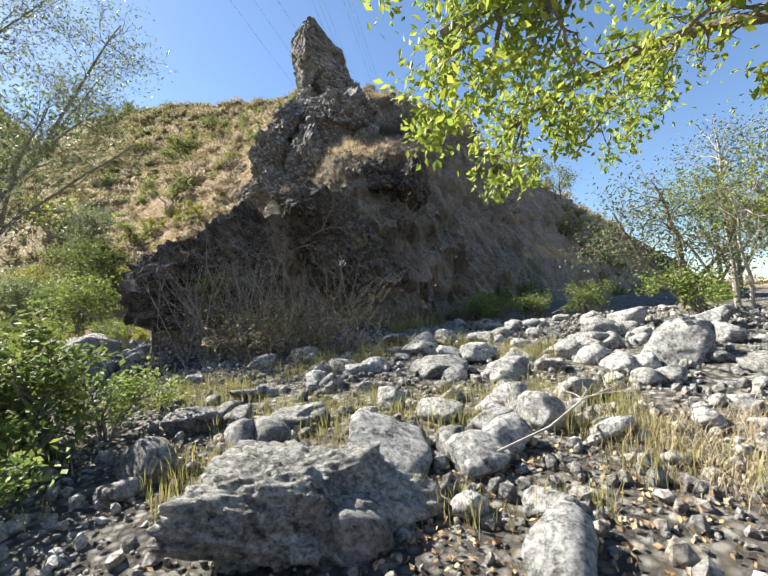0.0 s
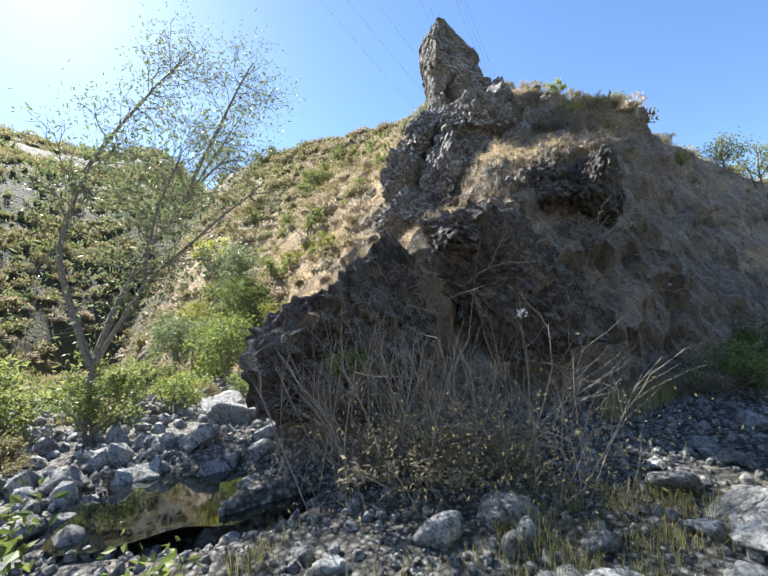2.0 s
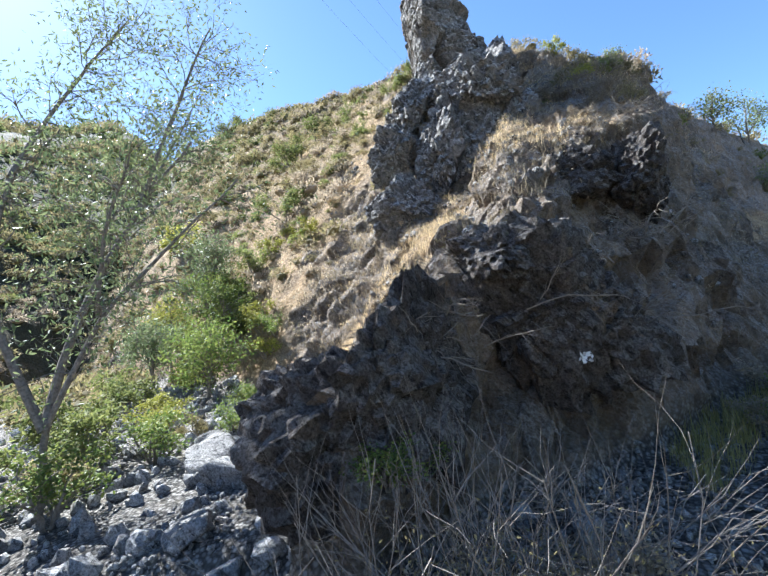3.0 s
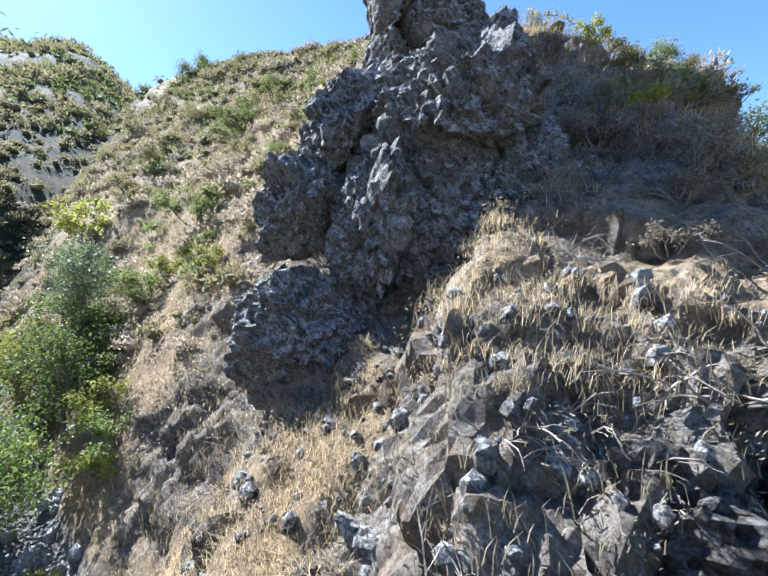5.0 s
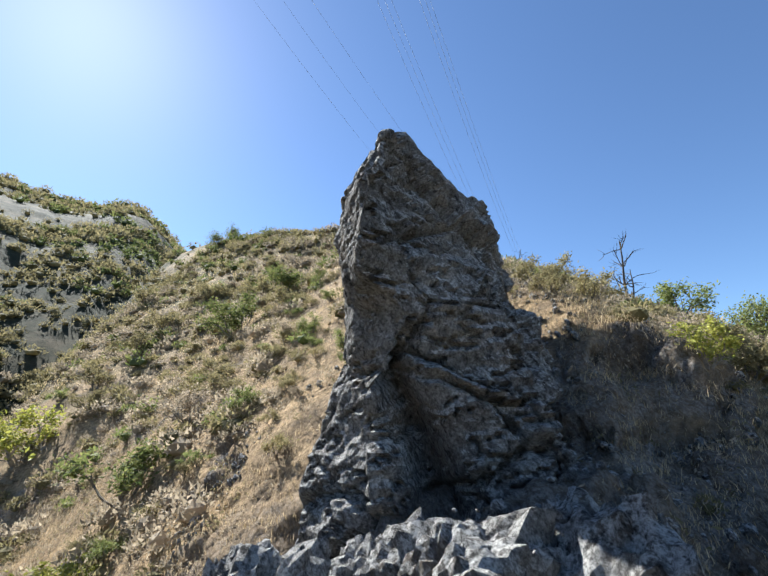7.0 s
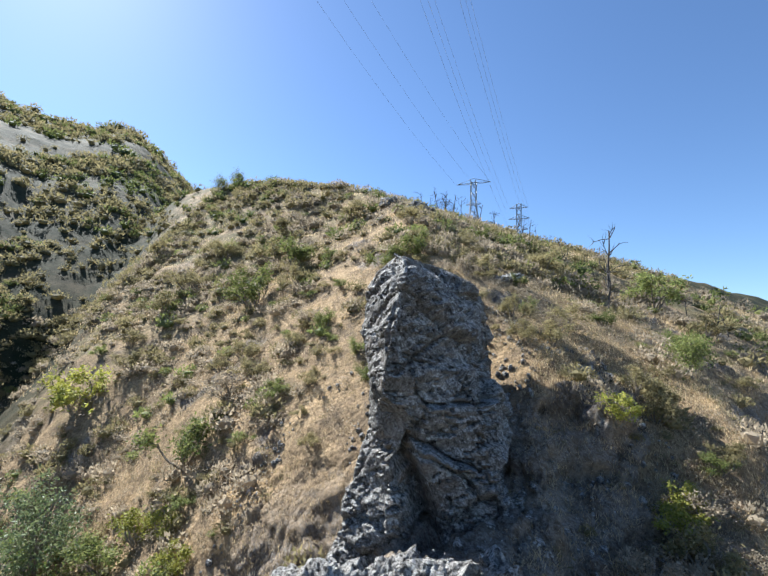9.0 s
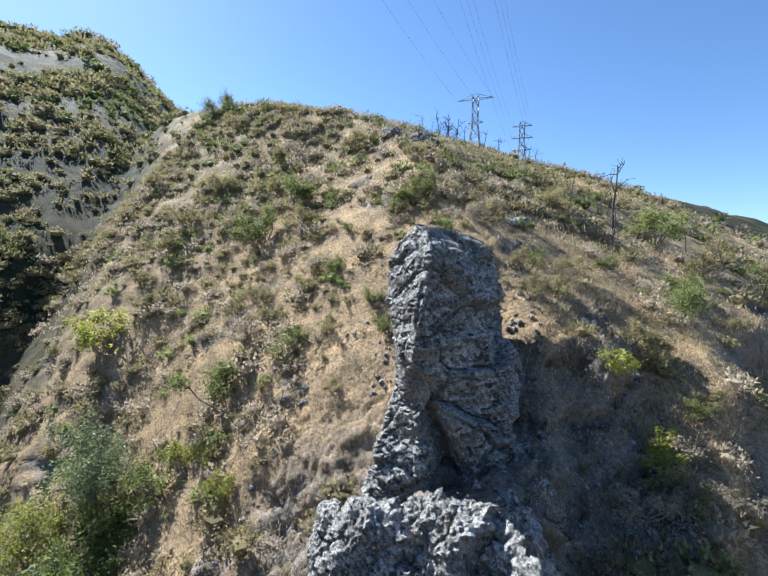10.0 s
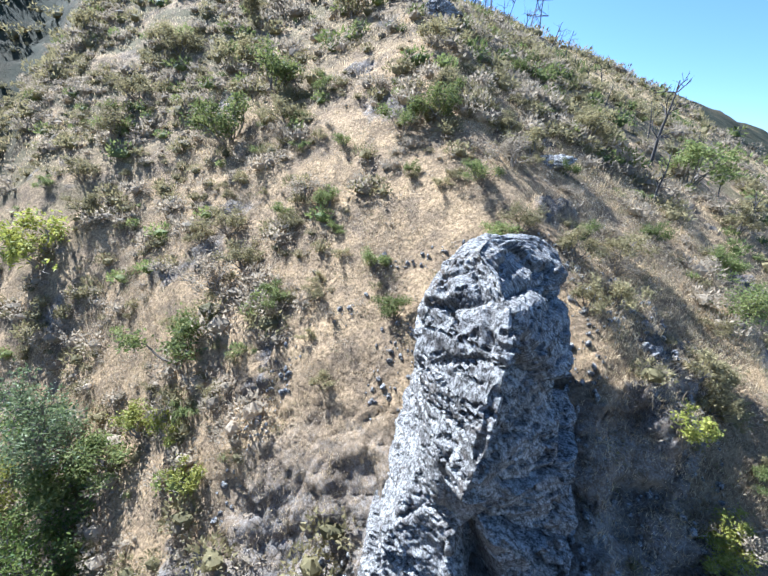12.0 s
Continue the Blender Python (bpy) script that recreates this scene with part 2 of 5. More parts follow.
def smin(a, b, k):
    h = np.clip(0.5 + 0.5 * (b - a) / k, 0, 1)
    return b * (1 - h) + a * h - k * h * (1 - h)


def smax(a, b, k):
    return -smin(-a, -b, k)


def step(x, a, b):
    t = np.clip((x - a) / (b - a), 0, 1)
    return t * t * (3 - 2 * t)


# ---- mesh tools ----
class Pile:
    """Gathers triangles and quads of many small pieces into one mesh."""

    def __init__(self):
        self.verts, self.quads, self.tris, self.count = [], [], [], 0

    def put(self, verts, quads=None, tris=None):
        verts = np.asarray(verts, float).reshape(-1, 3)
        if quads is not None and len(quads):
            self.quads.append(np.asarray(quads, np.int64).reshape(-1, 4) + self.count)
        if tris is not None and len(tris):
            self.tris.append(np.asarray(tris, np.int64).reshape(-1, 3) + self.count)
        self.verts.append(verts)
        self.count += len(verts)

    def mesh(self, name, material, smooth=False):
        me = bpy.data.meshes.new(name)
        pts = np.concatenate(self.verts) if self.verts else np.zeros((0, 3))
        q = np.concatenate(self.quads) if self.quads else np.zeros((0, 4), np.int64)
        t = np.concatenate(self.tris) if self.tris else np.zeros((0, 3), np.int64)
        me.vertices.add(len(pts))
        me.vertices.foreach_set("co", pts.astype(np.float32).ravel())
        loops = np.concatenate([q.ravel(), t.ravel()]).astype(np.int32)
        me.loops.add(len(loops))
        me.loops.foreach_set("vertex_index", loops)
        totals = np.concatenate([np.full(len(q), 4), np.full(len(t), 3)]).astype(np.int32)
        me.polygons.add(len(totals))
        me.polygons.foreach_set("loop_start", (np.cumsum(totals) - totals).astype(np.int32))
        me.polygons.foreach_set("loop_total", totals)
        me.polygons.foreach_set("use_smooth", np.full(len(totals), smooth))
        me.materials.append(material)
        me.update(calc_edges=True)
        return me


def tube(pile, pts, radii, sides=5):
    pts = np.asarray(pts, float)
    n = len(pts)
    way = np.gradient(pts, axis=0)
    way /= np.linalg.norm(way, axis=1)[:, None] + 1e-9
    ref = np.array([0.31, 0.17, 0.93]) if abs(way[0][2]) < 0.8 else np.array([0.9, 0.3, 0.1])
    a = np.cross(way, ref)
    a /= np.linalg.norm(a, axis=1)[:, None] + 1e-9
    c = np.cross(way, a)
    th = np.linspace(0, 2 * math.pi, sides, endpoint=False)
    ring = pts[:, None] + np.asarray(radii)[:, None, None] * (np.cos(th)[None, :, None] * a[:, None] + np.sin(th)[None, :, None] * c[:, None])
    i = np.arange(n - 1)[:, None] * sides + np.arange(sides)[None]
    j = np.arange(n - 1)[:, None] * sides + (np.arange(sides)[None] + 1) % sides
    pile.put(ring, np.stack([i, j, j + sides, i + sides], -1).reshape(-1, 4), [[(n - 1) * sides, (n - 1) * sides + k, (n - 1) * sides + k + 1] for k in range(1, sides - 1)])


def leaves(pile, rng, at, size, aspect=0.5, droop=0.0, spread=None):
    """A folded four-cornered leaf at each row of at."""
    n = len(at)
    way = rng.normal(size=(n, 3)) if spread is None else spread + 0.7 * rng.normal(size=(n, 3))
    way[:, 2] -= droop
    way /= np.linalg.norm(way, axis=1)[:, None] + 1e-9
    side = np.cross(way, rng.normal(size=(n, 3)))
    side /= np.linalg.norm(side, axis=1)[:, None] + 1e-9
    up = np.cross(side, way)
    s = (size * rng.uniform(0.6, 1.3, n))[:, None]
    mid = at + way * s * 0.45
    v = np.stack([at, mid + side * s * aspect * 0.5 + up * s * 0.08, at + way * s, mid - side * s * aspect * 0.5 + up * s * 0.08], 1)
    k = np.arange(n)[:, None] * 4
    pile.put(v.reshape(-1, 3), k + np.arange(4)[None])


def blades(pile, rng, at, height, width, lean=0.35, per=8, spread=0.08):
    """Tufts of grass: bent tapering blades."""
    n = len(at) * per
    base = np.repeat(at, per, 0) + np.c_[rng.normal(size=(n, 2)) * spread, np.full(n, -0.03)]
    h = np.repeat(np.broadcast_to(height, len(at)), per) * rng.uniform(0.55, 1.15, n)
    th = rng.uniform(0, 2 * math.pi, n)
    off = np.c_[np.cos(th), np.sin(th), np.zeros(n)] * (h * lean * rng.uniform(0.2, 1.4, n))[:, None]
    side = np.c_[-np.sin(th), np.cos(th), np.zeros(n)] * (width * rng.uniform(0.6, 1.3, n))[:, None]
    mid = base + off * 0.35 + np.c_[np.zeros((n, 2)), h * 0.6]
    top = base + off + np.c_[np.zeros((n, 2)), h * 0.95]
    v = np.stack([base - side * 0.5, base + side * 0.5, mid + side * 0.4, mid - side * 0.4, top], 1)
    k = np.arange(n)[:, None] * 5
    pile.put(v.reshape(-1, 3), k + np.array([[0, 1, 2, 3]]), k + np.array([[3, 2, 4]]))


def branch(rng, start, way, length, bend=0.25, steps=6, lift=0.0):
    pts, p, d = [np.array(start, float)], np.array(start, float), np.array(way, float) / np.linalg.norm(way)
    for _ in range(steps):
        d = d + rng.normal(size=3) * bend + np.array([0, 0, lift])
        d /= np.linalg.norm(d)
        p = p + d * length / steps
        pts.append(p)
    return np.array(pts)


def grow(rng, pile, start, way, length, radius, depth, tips, kids=4, bend=0.2, lift=0.0, shrink=0.62, sides=6):
    """A limb with its forks; the twigs' points are gathered in tips."""
    pts = branch(rng, start, way, length, bend, 6 if depth > 1 else 4, lift)
    tube(pile, pts, np.linspace(radius, radius * (0.55 if depth else 0.25), len(pts)), max(3, sides))
    if depth == 0:
        tips.extend(pts[1:])
        return
    for k in range(kids):
        f = rng.uniform(0.35, 1.0) if k else 1.0
        i = min(len(pts) - 2, int(f * (len(pts) - 1)))
        d = pts[i + 1] - pts[i]
        d = d / np.linalg.norm(d) + rng.normal(size=3) * (0.55 if k else 0.25)
        grow(rng, pile, pts[i] + (pts[i + 1] - pts[i]) * rng.uniform(0, 1), d, length * shrink * rng.uniform(0.7, 1.2), radius * 0.5, depth - 1, tips, kids, bend, lift, shrink, sides - 1)


def thing(name, label, category, at=(0, 0, 0), group="", kind=""):
    e = new(name)
    e.location = at
    e.empty_display_size = 0.2
    return tagged(e, label, category, group, kind)


def part(name, me, parent, label=""):
    ob = new(name, me)
    ob.parent = parent
    return tagged(ob, label) if label else ob


def rock_mesh(name, seed, size, material, detail=4, facets=14, rough=0.06, squash=(1, 1, 1), groove=0.0, worn=True):
    """A faceted boulder: a ball cut by random planes, then worn."""
    rng = np.random.default_rng(seed)
    bm = bmesh.new()
    bmesh.ops.create_icosphere(bm, subdivisions=detail, radius=1.0)
    pts = np.array([v.co[:] for v in bm.verts])
    n = rng.normal(size=(facets, 3))
    n /= np.linalg.norm(n, axis=1)[:, None]
    d = rng.uniform(0.56, 0.92, facets)
    reach = np.where(pts @ n.T > 0.05, d[None] / np.maximum(pts @ n.T, 0.05), 9.0)
    r = -np.log(np.exp(-60 * np.minimum(reach, 1.6)).sum(1) + np.exp(-60 * 1.15)) / 60
    pts = pts * r[:, None] * (1 + rough * 2.2 * fbm(pts * 2.3 + seed * 3.1, 4, seed)[:, None] + rough * fbm(pts * 8 + seed, 3, seed + 7)[:, None] + rough * 0.8 * fbm(pts * 17 + seed, 3, seed + 11)[:, None])
    _, _, chip = cells(pts * 3.1 + seed, seed)
    _, _, flake = cells(pts * (7.0, 7.0, 11.0) + seed, seed + 21)
    g1, g2, _ = cells(pts * 1.5 + 0.3 * fbm(pts * 2, 3, seed + 2)[:, None] + seed * 0.7, seed + 3)
    pts = pts * (1 + rough * 0.6 * (chip - 0.5) + rough * 0.3 * (flake - 0.5) - groove * np.exp(-(((g2 - g1) / 0.06) ** 2)))[:, None]
    pts = pts * np.array(squash) * size
    for v, p in zip(bm.verts, pts):
        v.co = p
    me = bpy.data.meshes.new(name)
    bm.to_mesh(me)
    bm.free()
    me.polygons.foreach_set("use_smooth", np.full(len(me.polygons), worn))
    me.materials.append(material)
    return me


# ---- the lie of the land ----
def creek_level(x, y):
    return np.interp(y, [-20, 0, 11, 25, 30], [-0.4, 0.1, 1.4, 1.75, 1.95])


def land(x, y):
    """Height of the ground, without its fine relief."""
    u = -0.83 * x + 0.56 * y
    v = y + 0.45 * np.clip(x + 15, -12, 40) + 0.1 * np.minimum(x + 27, 0)
    w = 0.98 * (x + 6.1) + 0.39 * (y - 11) - 1.5 * np.exp(-(((y - 14) / 2.4) ** 2))
    right = np.interp(u, [9.3, 10.0, 10.6, 12.4, 13.6, 16, 17.5, 19, 27, 40, 60, 90, 200], [0.3, 3.0, 5.2, 7.0, 10.4, 15.9, 17, 18.2, 22.7, 30.5, 40, 49, 60])
    # a grassy shoulder right of the pinnacle, facing the creek
    brink = x - np.interp(y, [14.5, 16.5, 18, 22, 32], [-2.1, -1.0, 0.3, 1.8, 4.8])
    rise = np.interp(y, [17.6, 21, 25, 31, 45], [8.4, 10.3, 12.6, 15.9, 20.5])
    right = np.where(y > 19, smin(right, rise + 0.3 + 1.3 * np.maximum(0, -0.9 - x) + 1.3 * np.maximum(0, y - 28.5) + 3 * np.maximum(0, 22 - y), 0.3), right)
    shoulder = rise - 0.12 * np.maximum(0, x + 0.3) - np.interp(brink, [-0.5, 0, 1.2, 4, 10], [0, 0.4, 4, 12, 30]) - np.interp(17.6 - y, [0, 3, 5], [0, 2.5, 8]) - np.interp(np.interp(y, [18.5, 21], [-2.7, -1.6]) - x, [0, 1, 3], [0, 1.5, 12])
    left = np.interp(v, [20, 21, 22.5, 24, 28, 32, 42, 56, 73, 95, 200], [0.0, 1.2, 3.0, 5.2, 9.5, 14, 22.7, 34, 50.5, 58, 62])
    flank = np.interp(w, [-0.2, 0.0, 0.4, 1.5, 3, 4.5, 6, 9, 14], [-1.0, 0.8, 3.2, 4.3, 6.4, 9.8, 13, 18, 30])
    crest = np.interp(y, [10.7, 11.1, 12.3, 15.5, 20.5, 21.2, 22.6, 23.6, 30, 60], [1.6, 4.0, 5.5, 6.2, 7.9, 8.8, 12.2, 13.8, 15, 30]) - 0.16 * np.maximum(0, -3.5 - x)
    spur = smin(flank, crest, 0.5)
    hill = smax(smin(right, smax(left, spur, 0.6), 0.5), shoulder, 0.4)
    # the hill ends in a side gully to the west
    q = -0.545 * (x + 2) - 0.839 * (y - 14)
    out = step(np.hypot(x + 4, y - 16), 22, 42)
    hill = hill - out * np.interp((36 - 1.245 * (x + 39) - y) / 1.6, [-4, 0, 6, 14, 60], [0, 1.0, 5, 13, 60])
    hill = np.minimum(hill, 59 - 0.1 * np.maximum(0, np.hypot(x + 40, y - 90) - 60))
    # mountain beyond the gully
    along = (x + 273) * -0.55 + (y - 211) * -0.83
    peak = np.interp(along, [-144, -96, -29, -6, 0, 10, 26, 64, 112, 192, 416], [76, 110, 143, 158, 162, 161, 154, 158, 164, 167, 140]) - 0.48 * np.abs((x + 273) * 0.83 - (y - 211) * 0.55)
    peak = peak - np.interp((36 - 1.245 * (x + 39) - y) / 1.6, [-60, -8, 13, 50], [70, 14, 10, 0]) - np.interp(y, [30, 60], [22, 5]) * (1 - step((36 - 1.245 * (x + 39) - y) / 1.6, 0, 13))
    side = np.interp(q, [4, 14, 40, 200], [-5, 0.5, 9, 40])
    hill = smax(smax(hill, peak, 4.0), side, 1.0)
    bed = creek_level(x, y) - 0.5 * (1 - step(np.hypot((x + 6.4) / 2.4, (y - 9.8) / 1.6), 0.55, 1.1))
    return smax(bed, hill, 0.25)


def axis_steps(stops):
    out = [stops[0][0]]
    for (a, d), (b, _) in zip(stops, stops[1:]):
        out += list(np.linspace(a, b, max(1, round((b - a) / d)) + 1)[1:])
    return np.array(out)


GX = axis_steps([(-480, 8), (-140, 3), (-60, 0.8), (-26, 0.3), (-12, 0.11), (6, 0.25), (22, 0.9), (60, 6), (320, 20)])
GY = axis_steps([(-180, 12), (-40, 2), (-6, 0.3), (-1, 0.12), (32, 0.3), (70, 1.0), (150, 5), (300, 20), (420, 20)])


def cover(p, slope):
    """How far rock, and how far creek gravel, shows at rows of points."""
    over = p[:, 2] - creek_level(p[:, 0], p[:, 1])
    spur = step(p[:, 1], 19.0, 21.5) * (1 - step(p[:, 1], 26, 31)) * (1 - step(np.abs(p[:, 0] + 7.0), 4.0, 7.0))
    rib = (1 - step(np.abs(p[:, 0] + 2.1), 1.7, 2.4)) * (1 - step(p[:, 1], 17.4, 18.6)) * step(p[:, 1], 11, 12.2)
    scarp = 0.8 * step(p[:, 0], -8.5, -6.5) * (1 - step(p[:, 0], 1.0, 2.5)) * step(p[:, 1], 16.6, 18.2) * (1 - step(p[:, 1], 23, 24.5)) * (0.55 + 1.5 * np.abs(fbm(p * 0.8, 3, 29)))
    # the pinnacle's shadow, painted into the ground as dark rock cover on its right
    cast_shade = step(p[:, 0], -4.5, -3.0) * (1 - step(p[:, 0] - 0.35 * (p[:, 1] - 22), 0.2, 1.6)) * step(p[:, 1], 20.5, 22.5) * (1 - step(p[:, 1], 27.5, 30))
    # random bare rock joined with that painted shadow
    bare = np.maximum(step(fbm(p * 0.3, 4, 21), 0.13, 0.2), cast_shade)
    rock = np.clip(step(slope + 0.6 * fbm(p * 0.5, 3, 3), 1.3, 1.9) * (1 - step(np.hypot(p[:, 0] + 4, p[:, 1] - 18), 50, 90)) + spur + scarp + rib + bare * (1 - step(np.hypot(p[:, 0] + 4, p[:, 1] - 18), 40, 70)), 0, 1) * step(over, 0.1, 0.6)
    return rock, (1 - step(over, 0.15, 0.7)) * (1 - step(np.hypot(p[:, 0] + 6, p[:, 1] - 14), 26, 36))


def build_ground():
    gx, gy = np.meshgrid(GX, GY)
    rows, cols = gx.shape
    flat = land(gx.ravel(), gy.ravel()).reshape(rows, cols)
    sx = np.gradient(flat, axis=1) / np.gradient(gx, axis=1)
    sy = np.gradient(flat, axis=0) / np.gradient(gy, axis=0)
    p = np.stack([gx.ravel(), gy.ravel(), flat.ravel()], -1)
    n = np.stack([-sx.ravel(), -sy.ravel(), np.ones(len(p))], -1)
    n /= np.linalg.norm(n, axis=1)[:, None]
    rock, creek = cover(p, np.hypot(sx, sy).ravel())
    near = 1 - step(np.hypot(p[:, 0] + 4, p[:, 1] - 18), 30, 60)
    c1, c2, cv = cells(p * np.array([0.8, 0.8, 1.2]) + 0.35 * fbm(p, 3, 40)[:, None], 4)
    b1, b2, bv = cells(p * np.array([2.2, 2.2, 3.2]) + 0.3 * fbm(p * 2, 3, 41)[:, None], 6)
    rough = 0.6 * (cv - 0.5) + 0.12 * (bv - 0.5) + 0.45 * fbm(p * 1.7, 4, 8) - 0.18 * np.exp(-(((c2 - c1) / 0.09) ** 2)) - 0.08 * np.exp(-(((b2 - b1) / 0.09) ** 2))
    relief = 0.8 * fbm(p * 0.3, 4, 1) * (1 - creek) + rock * near * rough + 0.14 * fbm(p * 1.1, 3, 12) + (1 - near) * 2.2 * fbm(p * 0.06, 4, 15) * (1 - creek) + 9 * fbm(p * 0.022, 4, 16) * step(np.hypot(p[:, 0] + 4, p[:, 1] - 18), 110, 180)
    tops = flat + (relief / np.maximum(n[:, 2], 0.4)).reshape(rows, cols)
    p = p + n * relief[:, None]
    me = bpy.data.meshes.new("ground")
    idx = np.arange(rows * cols).reshape(rows, cols)
    quads = np.stack([idx[:-1, :-1], idx[:-1, 1:], idx[1:, 1:], idx[1:, :-1]], -1).reshape(-1, 4)
    me.vertices.add(len(p))
    me.vertices.foreach_set("co", p.astype(np.float32).ravel())
    me.loops.add(quads.size)
    me.loops.foreach_set("vertex_index", quads.ravel().astype(np.int32))
    me.polygons.add(len(quads))
    me.polygons.foreach_set("loop_start", np.arange(0, quads.size, 4, dtype=np.int32))
    me.polygons.foreach_set("loop_total", np.full(len(quads), 4, np.int32))
    me.polygons.foreach_set("use_smooth", ((rock * near)[quads[:, 0]] < 0.45) | (p[quads[:, 0], 1] > 19.5))
    me.update(calc_edges=True)
    far = step(np.hypot(p[:, 0] + 4, p[:, 1] - 18), 25, 55)
    forest = step(36 - 1.245 * (p[:, 0] + 39) - p[:, 1], -3, 6) * far
    forest = np.maximum(forest, step(np.hypot(p[:, 0] + 4, p[:, 1] - 18), 85, 125))
    layer = me.color_attributes.new("cover", "FLOAT_COLOR", "POINT")
    rock = rock * (1 - 0.75 * forest)
    layer.data.foreach_set("color", np.stack([rock, creek, far, forest], -1).astype(np.float32).ravel())
    me.materials.append(ground_material())
    return tagged(new("ground", me), "dry grassy hillside with grey rock and a stony creek bed", "ground", kind="structure"), tops, n[:, 2].reshape(rows, cols)


ground, TOPS, STEEP = build_ground()
bpy.context.view_layer.update()


def floor_at(x, y):
    """The ground's place and normal under a point."""
    hit, at, normal, _ = ground.ray_cast(Vector((float(x), float(y), 300.0)), Vector((0, 0, -1)))
    return (np.array(at), np.array(normal)) if hit else (np.array((x, y, 0.0)), np.array((0, 0, 1.0)))


def floors(xy):
    """Place and uprightness of the ground under rows of points, from the grid."""
    xy = np.asarray(xy, float)
    i = np.clip(np.searchsorted(GX, xy[:, 0]) - 1, 0, len(GX) - 2)
    j = np.clip(np.searchsorted(GY, xy[:, 1]) - 1, 0, len(GY) - 2)
    f, h = (xy[:, 0] - GX[i]) / (GX[i + 1] - GX[i]), (xy[:, 1] - GY[j]) / (GY[j + 1] - GY[j])
    z = (TOPS[j, i] * (1 - f) + TOPS[j, i + 1] * f) * (1 - h) + (TOPS[j + 1, i] * (1 - f) + TOPS[j + 1, i + 1] * f) * h
    return np.c_[xy, z], STEEP[j, i]


# ---- the pinnacle ----
def pinnacle():
    """A leaning slab: four arrises lofted from the spur to the tip, jointed and worn."""
    zs = np.array([10.0, 12.0, 13.0, 14.0, 15.0, 16.0, 17.0, 18.5, 19.5, 20.1, 20.45, 20.72])
    front = np.array([[-4.7, 22.9], [-4.7, 23.3], [-4.8, 23.9], [-4.9, 24.4], [-4.95, 24.5], [-5.0, 24.1], [-5.0, 23.7], [-4.8, 23.6], [-4.75, 24.2], [-4.85, 25.0], [-5.2, 25.6], [-5.6, 26.0]])
    right = np.array([[-1.4, 24.6], [-1.7, 24.8], [-1.9, 25.0], [-2.3, 25.2], [-2.6, 25.3], [-2.85, 25.5], [-3.05, 25.7], [-3.45, 26.7], [-3.8, 28.0], [-3.95, 28.6], [-4.5, 28.4], [-5.3, 27.0]])
    back_right = np.array([[-0.8, 30.5], [-1.2, 30.3], [-1.7, 30.0], [-2.2, 29.9], [-2.5, 29.8], [-2.8, 29.9], [-3.1, 30.0], [-3.3, 30.1], [-3.5, 30.2], [-3.8, 30.0], [-4.4, 29.5], [-5.2, 28.2]])
    back_left = np.array([[-7.8, 30.0], [-7.6, 30.0], [-7.4, 29.8], [-7.2, 29.6], [-7.1, 29.4], [-7.0, 29.4], [-6.95, 29.4], [-6.85, 29.4], [-6.4, 29.4], [-6.0, 29.0], [-5.7, 28.9], [-5.5, 28.2]])
    left = np.array([[-6.8, 24.8], [-6.7, 24.9], [-6.6, 25.0], [-6.4, 25.0], [-6.15, 25.1], [-5.85, 25.3], [-5.9, 25.5], [-6.5, 25.8], [-6.35, 26.0], [-6.1, 26.3], [-5.9, 26.5], [-5.7, 26.6]])
    rings, per = 210, 260
    heights = np.linspace(zs[0], zs[-1], rings)
    loop = [np.stack([np.interp(heights, zs, c[:, k]) for k in (0, 1)], -1) for c in (front, right, back_right, back_left, left)]
    pts = np.zeros((rings, per, 3))
    share = np.linspace(0, 5, per, endpoint=False)
    side, f = share.astype(int), (share % 1)
    for k in range(5):
        m = side == k
        a, c = loop[k][:, None], loop[(k + 1) % 5][:, None]
        pts[:, m, :2] = a + (c - a) * f[m][None, :, None]
    for _ in range(3):
        pts[:, :, :2] = 0.5 * pts[:, :, :2] + 0.25 * (np.roll(pts[:, :, :2], 1, 1) + np.roll(pts[:, :, :2], -1, 1))
    pts[:, :, 2] = heights[:, None]
    tang = np.roll(pts, -1, 1) - np.roll(pts, 1, 1)
    rise = np.gradient(pts, axis=0)
    nrm = np.cross(tang, rise)
    nrm /= np.linalg.norm(nrm, axis=2)[:, :, None] + 1e-9
    flat, nr = pts.reshape(-1, 3), nrm.reshape(-1, 3)
    # joints dip to the right, as the beds do
    bed = flat @ np.array([[0.85, 0.1, -0.2], [0.0, 0.9, 0.1], [0.55, 0.0, 0.75]])
    c1, c2, cv = cells(bed * np.array([0.55, 0.45, 1.0]) + 0.5 * fbm(flat, 3, 50)[:, None], 31)
    # the shaded side breaks in ledges, the lit side is one worn face
    facing = step(nr @ np.array([-0.8, -0.6, 0.0]), 0.75, 0.95)
    ledges = 0.7 * (cv - 0.5) + 0.4 * fbm(bed * np.array([0.6, 0.6, 2.8]), 4, 37) - 0.22 * np.exp(-(((c2 - c1) / 0.06) ** 2))
    cracks = np.abs(fbm(bed * np.array([1.6, 1.6, 4.5]), 4, 44))
    worn = ledges * (1 - 0.75 * facing) + 0.3 * fbm(flat * 0.7, 4, 33) + 0.16 * (1 - 0.8 * facing) * fbm(bed * np.array([2.5, 2.5, 8.0]), 4, 35) + 0.13 * fbm(flat * 4.5, 4, 36) - 0.18 * np.exp(-((cracks / 0.02) ** 2))
